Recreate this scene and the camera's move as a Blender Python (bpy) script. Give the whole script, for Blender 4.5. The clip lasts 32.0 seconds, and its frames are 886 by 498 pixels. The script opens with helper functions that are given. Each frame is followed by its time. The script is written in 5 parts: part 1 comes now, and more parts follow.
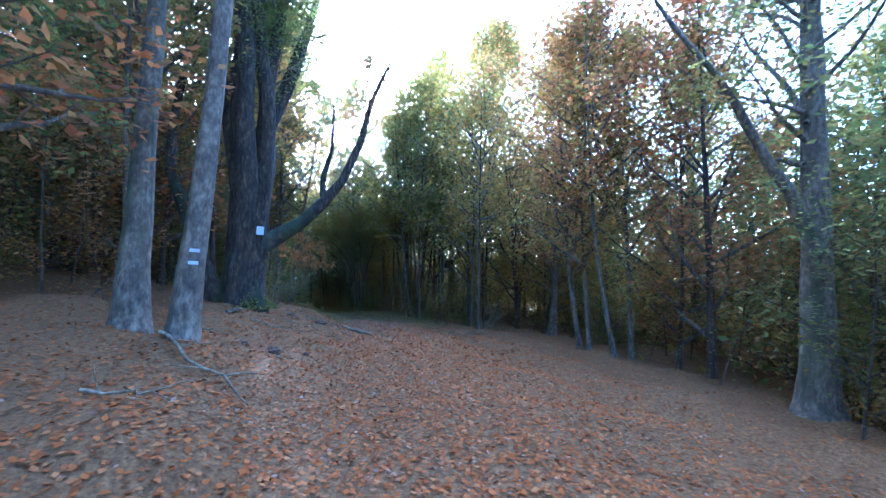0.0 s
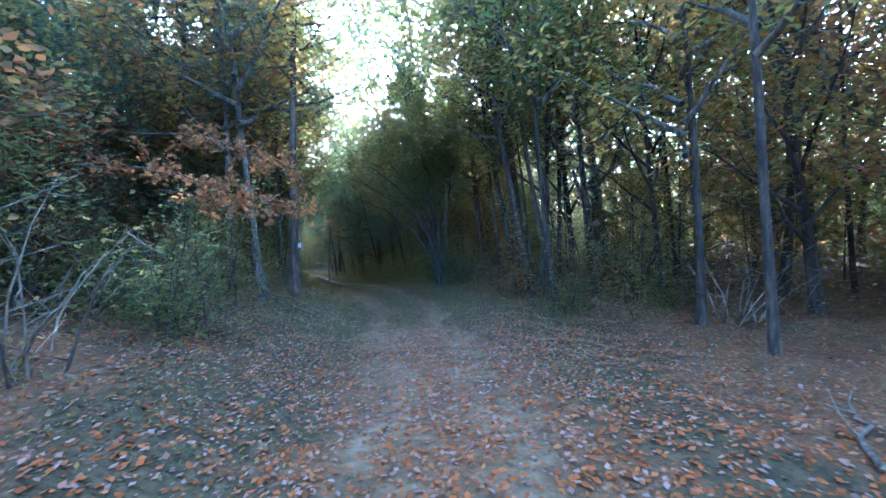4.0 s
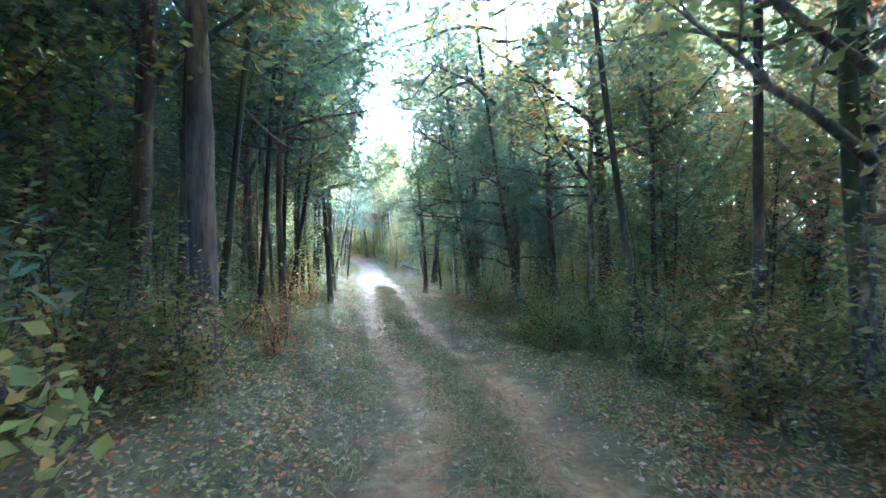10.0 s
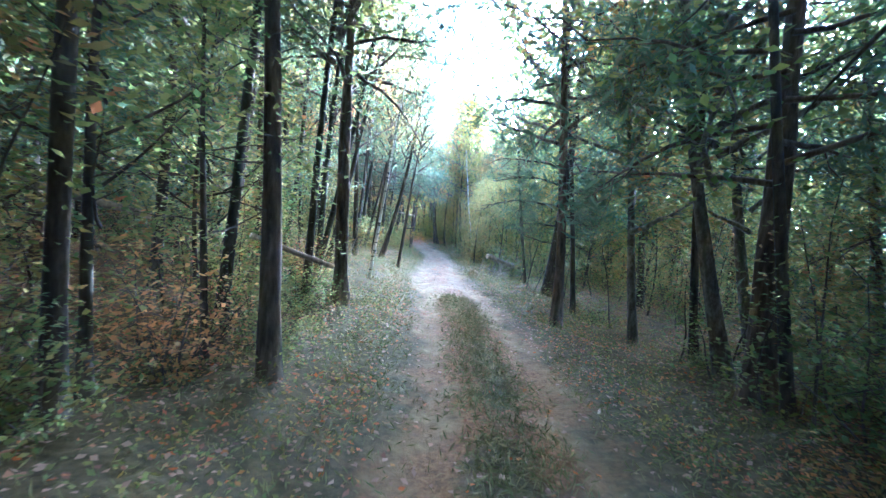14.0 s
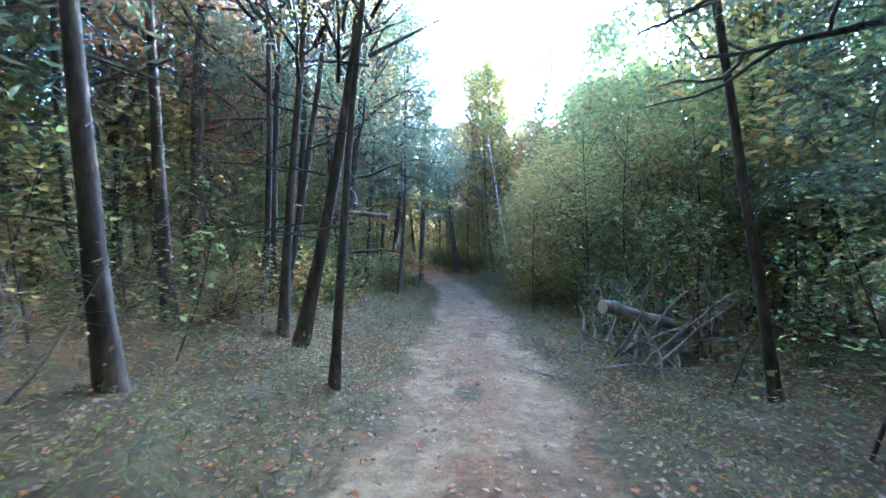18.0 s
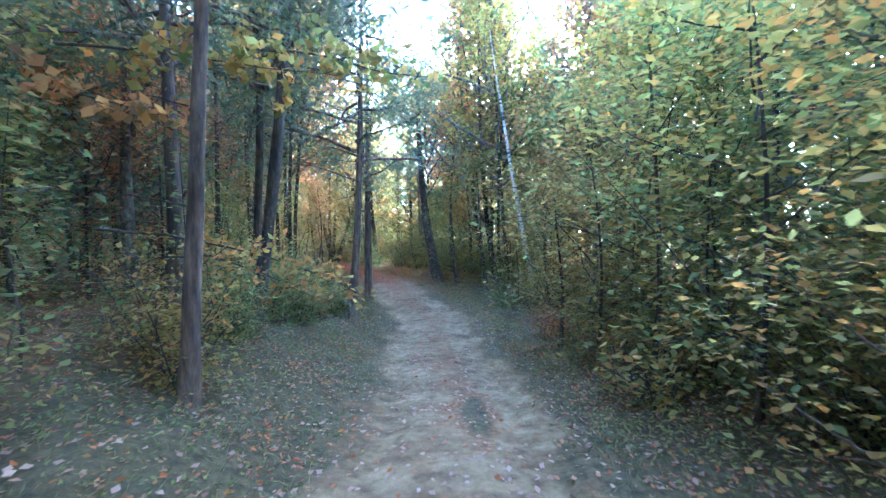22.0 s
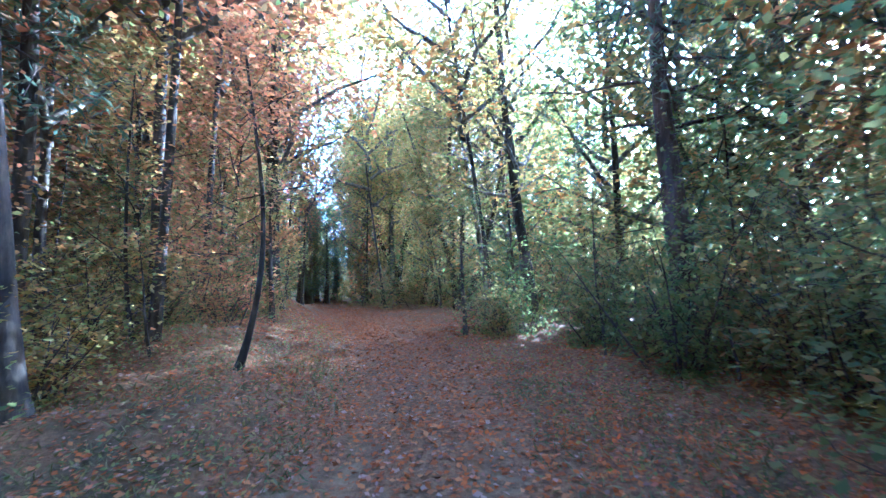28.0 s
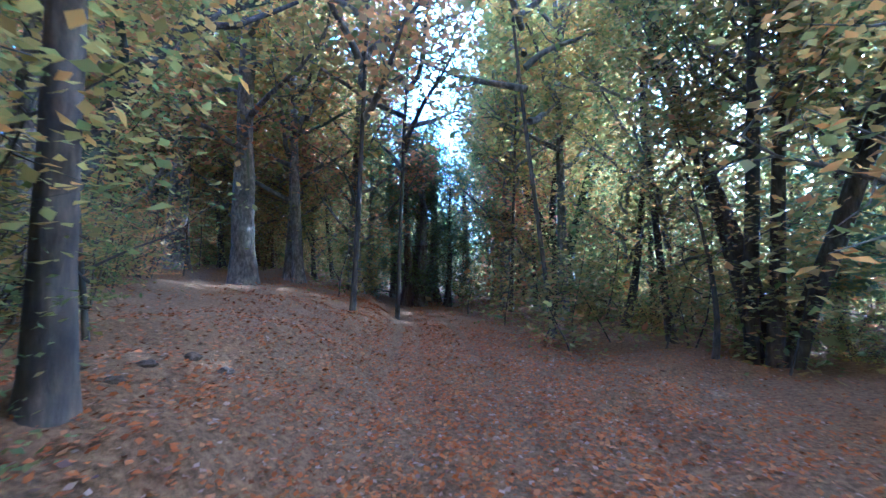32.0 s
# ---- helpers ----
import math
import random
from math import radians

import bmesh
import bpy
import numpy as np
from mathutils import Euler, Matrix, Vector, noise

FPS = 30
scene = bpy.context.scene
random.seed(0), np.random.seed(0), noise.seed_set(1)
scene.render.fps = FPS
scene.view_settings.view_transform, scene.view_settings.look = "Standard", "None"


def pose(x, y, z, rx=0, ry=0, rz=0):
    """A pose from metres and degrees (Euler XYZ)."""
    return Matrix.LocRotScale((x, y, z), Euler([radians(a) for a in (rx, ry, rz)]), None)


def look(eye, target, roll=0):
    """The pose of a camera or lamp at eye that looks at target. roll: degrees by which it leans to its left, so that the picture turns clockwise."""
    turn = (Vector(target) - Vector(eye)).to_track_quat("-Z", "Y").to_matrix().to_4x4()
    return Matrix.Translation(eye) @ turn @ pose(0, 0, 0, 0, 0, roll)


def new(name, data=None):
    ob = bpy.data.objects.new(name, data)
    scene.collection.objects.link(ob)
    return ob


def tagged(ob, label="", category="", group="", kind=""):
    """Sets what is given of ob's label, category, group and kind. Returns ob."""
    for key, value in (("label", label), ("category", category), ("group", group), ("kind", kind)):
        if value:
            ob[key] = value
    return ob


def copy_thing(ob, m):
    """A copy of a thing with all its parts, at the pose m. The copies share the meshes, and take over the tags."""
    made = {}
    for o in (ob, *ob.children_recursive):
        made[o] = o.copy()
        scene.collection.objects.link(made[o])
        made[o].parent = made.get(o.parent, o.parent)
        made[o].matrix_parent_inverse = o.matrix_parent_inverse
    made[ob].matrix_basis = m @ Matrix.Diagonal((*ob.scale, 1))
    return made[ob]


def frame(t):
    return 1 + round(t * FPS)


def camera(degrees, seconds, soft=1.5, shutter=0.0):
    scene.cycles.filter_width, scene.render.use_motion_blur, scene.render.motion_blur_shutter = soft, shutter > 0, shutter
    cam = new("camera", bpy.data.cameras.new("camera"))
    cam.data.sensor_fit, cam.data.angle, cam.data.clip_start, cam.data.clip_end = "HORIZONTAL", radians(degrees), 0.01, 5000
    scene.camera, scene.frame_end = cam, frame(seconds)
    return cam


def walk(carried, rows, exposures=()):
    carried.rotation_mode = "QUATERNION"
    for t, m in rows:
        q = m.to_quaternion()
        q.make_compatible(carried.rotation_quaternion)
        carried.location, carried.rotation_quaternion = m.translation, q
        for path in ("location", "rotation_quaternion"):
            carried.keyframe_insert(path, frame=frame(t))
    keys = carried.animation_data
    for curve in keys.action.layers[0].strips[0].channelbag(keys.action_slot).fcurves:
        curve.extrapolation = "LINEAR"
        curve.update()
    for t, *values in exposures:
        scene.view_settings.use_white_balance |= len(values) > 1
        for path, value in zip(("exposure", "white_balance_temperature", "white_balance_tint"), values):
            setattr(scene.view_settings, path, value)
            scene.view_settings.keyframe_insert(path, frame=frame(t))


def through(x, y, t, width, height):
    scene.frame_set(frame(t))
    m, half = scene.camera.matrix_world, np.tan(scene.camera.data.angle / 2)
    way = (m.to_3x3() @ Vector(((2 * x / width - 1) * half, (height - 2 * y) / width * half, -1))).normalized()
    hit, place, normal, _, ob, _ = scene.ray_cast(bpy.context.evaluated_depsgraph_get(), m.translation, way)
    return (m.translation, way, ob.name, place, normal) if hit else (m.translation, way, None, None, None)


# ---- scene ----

# seconds, stops, white balance
EXPOSURES = [(t, e, k, 10.5) for t, e, k in ((0.0, 4.2, 3720.0), (2.5, 4.7, 3700.0), (5.0, 5.55, 3680.0), (7.0, 6.45, 3680.0), (10.0, 6.8, 3640.0), (12.0, 6.6, 3640.0), (14.5, 5.95, 3600.0), (17.0, 5.1, 3600.0), (19.0, 5.1, 3640.0), (22.0, 5.9, 3700.0), (25.0, 6.05, 3640.0), (28.0, 5.55, 3340.0), (30.0, 5.35, 3300.0), (32.0, 5.4, 3300.0))]

# ---- the camera and its way ----
# seconds; x, y, z in metres; yaw to the left, pitch up, roll in degrees
PATH = [
    (0.0, -12.976, 7.196, 2.940, -38.87, 3.59, 3.53),
    (0.5, -11.864, 8.555, 3.007, -36.14, 0.28, 3.19),
    (1.0, -10.765, 10.025, 2.993, -34.60, 0.18, 2.95),
    (1.5, -9.712, 11.462, 2.972, -33.83, -0.75, 3.39),
    (2.0, -8.588, 12.841, 2.896, -32.52, -0.08, 3.17),
    (2.5, -7.634, 14.262, 2.851, -30.66, -0.67, 3.85),
    (3.0, -6.647, 15.709, 2.825, -29.32, -1.19, 2.52),
    (3.5, -5.761, 17.234, 2.788, -26.92, -2.33, -0.51),
    (4.0, -4.975, 18.809, 2.743, -24.48, -3.42, -3.57),
    (4.5, -4.285, 20.409, 2.695, -23.00, -3.78, -5.00),
    (5.0, -3.644, 22.012, 2.499, -20.87, -3.14, -5.85),
    (5.5, -3.000, 23.616, 2.378, -18.61, -2.23, -5.33),
    (6.0, -2.389, 25.426, 2.265, -17.86, -2.16, -4.80),
    (6.5, -1.919, 27.080, 2.178, -16.78, -2.11, -3.48),
    (7.0, -1.436, 28.749, 2.047, -15.32, -1.71, -3.25),
    (7.5, -1.097, 30.497, 2.031, -13.39, -1.65, -1.16),
    (8.0, -0.760, 32.141, 1.938, -11.29, -1.39, -0.25),
    (8.5, -0.585, 33.840, 1.939, -10.50, -2.05, 0.62),
    (9.0, -0.375, 35.615, 1.846, -10.13, -2.22, 1.38),
    (9.5, -0.333, 37.495, 1.757, -10.59, -2.59, 1.85),
    (10.0, -0.320, 39.142, 1.536, -11.20, -2.52, 0.75),
    (10.5, -0.300, 40.875, 1.196, -10.47, -2.48, 1.49),
    (11.0, -0.084, 42.677, 0.991, -9.05, -1.71, 2.58),
    (11.5, 0.117, 44.340, 0.944, -6.93, -1.67, 3.41),
    (12.0, 0.209, 46.017, 0.912, -5.18, -1.47, 2.74),
    (12.5, 0.207, 47.819, 0.695, -3.54, -3.22, 3.82),
    (13.0, 0.166, 49.666, 0.529, -2.46, -3.69, 4.35),
    (13.5, 0.151, 51.317, 0.296, -2.02, -4.39, 6.00),
    (14.0, 0.265, 53.030, 0.292, -2.29, -3.89, 5.45),
    (14.5, 0.364, 54.694, -0.065, -2.46, -4.75, 5.79),
    (15.0, 0.448, 56.420, -0.112, -2.19, -3.73, 4.85),
    (15.5, 0.498, 58.189, -0.145, -1.49, -1.43, 2.79),
    (16.0, 0.530, 59.961, -0.162, -0.68, 0.87, 0.68),
    (16.5, 0.561, 61.691, -0.165, -0.13, 1.87, -0.43),
    (17.0, 0.703, 63.466, -0.171, 2.03, 2.07, -2.29),
    (17.5, 0.631, 65.082, -0.125, 1.98, 1.37, -2.13),
    (18.0, 0.642, 66.931, -0.198, 0.78, -0.60, -0.80),
    (18.5, 0.741, 68.670, -0.272, -0.36, -1.11, -1.36),
    (19.0, 0.692, 70.520, -0.487, 0.29, -2.28, 0.61),
    (19.5, 0.746, 72.144, -0.427, 0.34, -1.32, -1.08),
    (20.0, 0.832, 73.765, -0.505, 1.56, -1.90, 0.56),
    (20.5, 0.894, 75.532, -0.580, -0.37, -2.21, 1.16),
    (21.0, 0.953, 77.281, -0.640, -2.39, -2.55, 1.53),
    (21.5, 1.062, 78.937, -0.760, -4.01, -4.24, -2.16),
    (22.0, 1.056, 80.831, -0.686, -1.77, -0.83, -0.94),
    (22.5, 1.047, 82.434, -0.745, -1.12, -1.22, -0.09),
    (23.0, 0.975, 84.321, -0.846, -0.24, -1.72, 2.28),
    (23.5, 1.002, 86.199, -1.112, -0.34, -2.96, 3.76),
    (24.0, 1.013, 87.803, -1.222, -0.36, -3.09, 5.33),
    (24.5, 1.102, 89.586, -1.225, -0.67, -2.74, 4.00),
    (25.0, 0.878, 91.359, -1.399, 0.06, -3.02, 4.26),
    (25.5, 0.873, 93.059, -1.572, 0.04, -3.23, 4.69),
    (26.0, 0.777, 94.806, -1.494, 2.53, -2.77, 3.68),
    (26.5, 0.657, 96.560, -1.253, 8.00, -1.62, 1.34),
    (27.0, 0.422, 98.299, -0.996, 13.74, -0.36, -1.01),
    (27.5, -0.020, 100.001, -0.868, 17.04, 0.45, -2.04),
    (28.0, -0.559, 101.735, -0.850, 21.08, 3.78, -2.19),
    (28.5, -1.173, 103.354, -0.769, 24.98, 3.11, -1.55),
    (29.0, -1.973, 105.003, -0.653, 28.11, 3.01, -0.46),
    (29.5, -2.717, 106.468, -0.580, 30.14, 3.03, -0.91),
    (30.0, -3.511, 107.963, -0.561, 33.74, 2.87, -2.54),
    (30.5, -4.407, 109.334, -0.589, 37.47, 1.22, -2.89),
    (31.0, -5.485, 110.572, -0.627, 39.27, 1.41, -1.29),
    (31.5, -6.604, 111.937, -0.622, 39.27, 1.49, -0.63),
    (32.0, -7.761, 113.270, -0.614, 39.04, 2.62, -0.51),
]


def facing(x, y, z, yaw, pitch, roll):
    return pose(x, y, z, 0, 0, yaw) @ pose(0, 0, 0, 90 + pitch) @ pose(0, 0, 0, 0, 0, ROLL_SIGN * roll)


ROLL_SIGN = 1
cam = camera(90.0, 32.0, soft=1.4, shutter=0.15)
walk(cam, [(t, facing(*p)) for t, *p in PATH], EXPOSURES)

# the middle of the track: y, x, height
TRAIL = [(-5.0, -22.46, 1.21), (-1.0, -19.35, 1.21), (3.0, -16.24, 1.21), (7.0, -13.13, 1.21), (11.0, -10.05, 1.18), (15.0, -7.13, 1.1), (19.0, -4.75, 0.92), (23.0, -3.16, 0.69), (27.0, -1.94, 0.45), (31.0, -0.79, 0.26), (35.0, -0.02, 0.04), (39.0, 0.48, -0.28), (43.0, 0.99, -0.64), (47.0, 1.31, -1.03), (51.0, 1.01, -1.36), (55.0, 1.15, -1.68), (59.0, 1.24, -1.85), (63.0, 1.33, -1.92), (67.0, 1.12, -2.02), (71.0, 0.95, -2.14), (75.0, 1.09, -2.32), (79.0, 1.28, -2.43), (83.0, 1.28, -2.63), (87.0, 1.29, -2.85), (91.0, 1.22, -3.06), (95.0, 0.96, -3.0), (99.0, -0.06, -2.81), (103.0, -1.11, -2.53), (107.0, -2.89, -2.4), (111.0, -5.54, -2.35), (115.0, -8.78, -2.36), (119.0, -12.17, -2.36), (123.0, -15.88, -2.36), (127.0, -20.43, -2.36), (131.0, -24.57, -2.36), (135.0, -27.0, -2.36), (139.0, -29.4, -2.36), (143.0, -31.8, -2.36), (147.0, -34.2, -2.36), (151.0, -36.6, -2.36), (155.0, -39.0, -2.36), (159.0, -41.4, -2.36), (163.0, -43.8, -2.36), (167.0, -46.2, -2.36), (171.0, -48.6, -2.36)]
# how the ground lifts off the track to the left and the right: y, left, right
BANKS = [(0, 0.6, -0.3), (14, 0.6, -0.35), (20, 0.7, -0.3), (26, 1.0, -0.2), (36, 1.0, 0.2), (46, 0.5, 0.1), (56, 0.25, 0.0), (64, 0.4, -0.3), (70, 0.8, -0.2), (90, 0.9, -0.1), (98, 0.6, 0.0), (104, 0.5, 0.1), (110, 0.9, 0.0), (125, 1.0, -0.1)]

# ---- world, sun ----
SUN_UP, SUN_TURN = 17.0, 24.0  # degrees above the horizon; to the right of +y
world = bpy.data.worlds.new("sky")
scene.world = world
world.use_nodes = True
wn = world.node_tree.nodes
sky = wn.new("ShaderNodeTexSky")
sky.sky_type, sky.sun_disc = "NISHITA", False
sky.sun_elevation, sky.sun_rotation = radians(SUN_UP), radians(SUN_TURN)
sky.air_density, sky.dust_density, sky.ozone_density = 0.7, 5.0, 0.5
wn["Background"].inputs["Strength"].default_value = 0.15
world.node_tree.links.new(sky.outputs[0], wn["Background"].inputs["Color"])
sun = new("sun", bpy.data.lights.new("sun", "SUN"))
sun.data.energy, sun.data.angle, sun.data.color = 2.6, radians(0.6), (1.0, 0.84, 0.62)
a, e = radians(SUN_TURN), radians(SUN_UP)
sun.matrix_world = look((40 * math.sin(a) * math.cos(e), 40 * math.cos(a) * math.cos(e), 40 * math.sin(e) + 20), (0, 0, 20))


# ---- materials ----
def material(name):
    m = bpy.data.materials.new(name)
    m.use_nodes = True
    return m, m.node_tree.nodes, m.node_tree.links, m.node_tree.nodes["Principled BSDF"]


def noise_ramp(n, l, scale, stops, detail=6.0, rough=0.6, vector=None):
    tex, ramp = n.new("ShaderNodeTexNoise"), n.new("ShaderNodeValToRGB")
    tex.inputs["Scale"].default_value, tex.inputs["Detail"].default_value, tex.inputs["Roughness"].default_value = scale, detail, rough
    if vector:
        l.new(vector, tex.inputs["Vector"])
    while len(ramp.color_ramp.elements) < len(stops):
        ramp.color_ramp.elements.new(0.5)
    for el, (p, c) in zip(ramp.color_ramp.elements, stops):
        el.position, el.color = p, (*c, 1)
    l.new(tex.outputs["Fac"], ramp.inputs["Fac"])
    return ramp.outputs["Color"], tex.outputs["Fac"]


def mixed(n, l, fac, a, b, mode="MIX"):
    m = n.new("ShaderNodeMix")
    m.data_type, m.blend_type = "RGBA", mode
    for sock, v in ((m.inputs[0], fac), (m.inputs[6], a), (m.inputs[7], b)):
        if isinstance(v, bpy.types.NodeSocket):
            l.new(v, sock)
        else:
            sock.default_value = (*v, 1) if isinstance(v, tuple) else v
    return m.outputs[2]


def bump(n, l, height, bsdf, strength, distance):
    b = n.new("ShaderNodeBump")
    b.inputs["Strength"].default_value, b.inputs["Distance"].default_value = strength, distance
    l.new(height, b.inputs["Height"])
    l.new(b.outputs["Normal"], bsdf.inputs["Normal"])


def stretched(n, l, sx, sy, sz):
    co, mp = n.new("ShaderNodeTexCoord"), n.new("ShaderNodeMapping")
    mp.inputs["Scale"].default_value = (sx, sy, sz)
    l.new(co.outputs["Object"], mp.inputs["Vector"])
    return mp.outputs["Vector"]


def bark(name, dark, mid, light, moss=(0.05, 0.08, 0.03), moss_at=0.62, vert=0.25, depth=0.02):
    m, n, l, b = material(name)
    v = stretched(n, l, 1, 1, vert)
    col, h = noise_ramp(n, l, 14.0, ((0.3, dark), (0.5, mid), (0.72, light)), 8, 0.65, v)
    patch, pf = noise_ramp(n, l, 1.7, ((moss_at - 0.06, (0, 0, 0)), (moss_at + 0.05, (1, 1, 1))), 5, 0.6)
    broad, _ = noise_ramp(n, l, 3.2, ((0.36, (0.5, 0.48, 0.45)), (0.62, (1.25, 1.22, 1.15))), 5, 0.7, v)
    l.new(mixed(n, l, 1.0, mixed(n, l, patch, col, moss), broad, "MULTIPLY"), b.inputs["Base Color"])
    b.inputs["Roughness"].default_value = 0.9
    bump(n, l, h, b, 0.8, depth)
    return m


BARK_BEECH = bark("beech_bark", (0.06, 0.046, 0.029), (0.15, 0.12, 0.076), (0.29, 0.24, 0.16), (0.08, 0.088, 0.036), 0.6, 0.5, 0.012)
BARK_OLD = bark("old_bark", (0.014, 0.010, 0.006), (0.05, 0.037, 0.02), (0.14, 0.105, 0.06), (0.04, 0.05, 0.018), 0.58, 0.32, 0.07)
BARK_PINE = bark("pine_bark", (0.04, 0.027, 0.016), (0.12, 0.082, 0.045), (0.22, 0.155, 0.09), (0.13, 0.11, 0.085), 0.66, 0.22, 0.03)
BARK_DARK = bark("dark_bark", (0.03, 0.021, 0.011), (0.075, 0.055, 0.03), (0.14, 0.105, 0.06), (0.06, 0.056, 0.03), 0.62, 0.3, 0.015)
DEADWOOD = bark("dead_wood", (0.10, 0.076, 0.044), (0.215, 0.17, 0.10), (0.37, 0.30, 0.18), (0.14, 0.13, 0.06), 0.66, 0.2, 0.006)


def birch_bark():
    m, n, l, b = material("birch_bark")
    base, h = noise_ramp(n, l, 6.0, ((0.3, (0.34, 0.285, 0.19)), (0.6, (0.56, 0.49, 0.36))), 6, 0.6)
    band, _ = noise_ramp(n, l, 3.0, ((0.53, (0, 0, 0)), (0.57, (1, 1, 1))), 4, 0.7, stretched(n, l, 1.0, 1.0, 4.0))
    l.new(mixed(n, l, band, base, (0.05, 0.045, 0.04)), b.inputs["Base Color"])
    b.inputs["Roughness"].default_value = 0.7
    bump(n, l, h, b, 0.4, 0.01)
    return m


BARK_BIRCH = birch_bark()


def leaf_material(name, colours, through=0.55, vivid=0.92):
    """Leaves that differ one by one, with light coming through them."""
    m, n, l, b = material(name)
    geo, ramp = n.new("ShaderNodeNewGeometry"), n.new("ShaderNodeValToRGB")
    l.new(geo.outputs["Random Per Island"], ramp.inputs["Fac"])
    while len(ramp.color_ramp.elements) < len(colours):
        ramp.color_ramp.elements.new(0.5)
    for k, (el, c) in enumerate(zip(ramp.color_ramp.elements, colours)):
        el.position, el.color = k / (len(colours) - 1), (*c, 1)
    info = n.new("ShaderNodeObjectInfo")
    hsv = n.new("ShaderNodeHueSaturation")
    mul = n.new("ShaderNodeMath")
    mul.operation = "MULTIPLY_ADD"
    mul.inputs[1].default_value, mul.inputs[2].default_value = 0.03, 0.483
    l.new(info.outputs["Random"], mul.inputs[0])
    l.new(mul.outputs[0], hsv.inputs["Hue"])
    hsv.inputs["Saturation"].default_value = vivid
    l.new(ramp.outputs[0], hsv.inputs["Color"])
    l.new(hsv.outputs[0], b.inputs["Base Color"])
    b.inputs["Roughness"].default_value = 0.8
    b.inputs["Specular IOR Level"].default_value = 0.1
    tr, mx = n.new("ShaderNodeBsdfTranslucent"), n.new("ShaderNodeMixShader")
    glow = n.new("ShaderNodeHueSaturation")
    glow.inputs["Saturation"].default_value, glow.inputs["Value"].default_value = 1.1, 2.0
    l.new(hsv.outputs[0], glow.inputs["Color"])
    l.new(glow.outputs[0], tr.inputs["Color"])
    mx.inputs[0].default_value = through
    l.new(b.outputs[0], mx.inputs[1])
    l.new(tr.outputs[0], mx.inputs[2])
    l.new(mx.outputs[0], n["Material Output"].inputs["Surface"])
    return m


GREEN = leaf_material("green_leaves", ((0.085, 0.105, 0.032), (0.12, 0.14, 0.036), (0.155, 0.165, 0.04), (0.215, 0.185, 0.045), (0.10, 0.125, 0.042)))
OLIVE = leaf_material("turning_leaves", ((0.10, 0.12, 0.03), (0.17, 0.155, 0.035), (0.25, 0.18, 0.04), (0.12, 0.13, 0.035), (0.26, 0.13, 0.035)))
GOLD = leaf_material("yellow_leaves", ((0.30, 0.21, 0.04), (0.22, 0.18, 0.04), (0.34, 0.17, 0.03), (0.12, 0.13, 0.03), (0.30, 0.26, 0.06)))
RUST = leaf_material("rust_leaves", ((0.22, 0.10, 0.035), (0.30, 0.13, 0.04), (0.34, 0.17, 0.045), (0.18, 0.13, 0.04), (0.15, 0.075, 0.035)))
NEEDLE = leaf_material("pine_needles", ((0.085, 0.11, 0.055), (0.11, 0.135, 0.066), (0.135, 0.155, 0.075), (0.16, 0.14, 0.065)), 0.35)
LITTER = leaf_material("fallen_leaves", ((0.27, 0.105, 0.03), (0.34, 0.14, 0.04), (0.19, 0.075, 0.025), (0.36, 0.19, 0.07), (0.31, 0.12, 0.033), (0.12, 0.055, 0.02)), 0.1, 1.06)
LITTER_PALE = leaf_material("dry_leaves", ((0.27, 0.17, 0.085), (0.36, 0.25, 0.14), (0.19, 0.115, 0.055), (0.33, 0.235, 0.135), (0.32, 0.17, 0.06), (0.13, 0.08, 0.045)), 0.1, 0.95)
GRASS = leaf_material("grass_blades", ((0.09, 0.095, 0.028), (0.13, 0.125, 0.036), (0.21, 0.17, 0.06), (0.11, 0.10, 0.03)), 0.3)


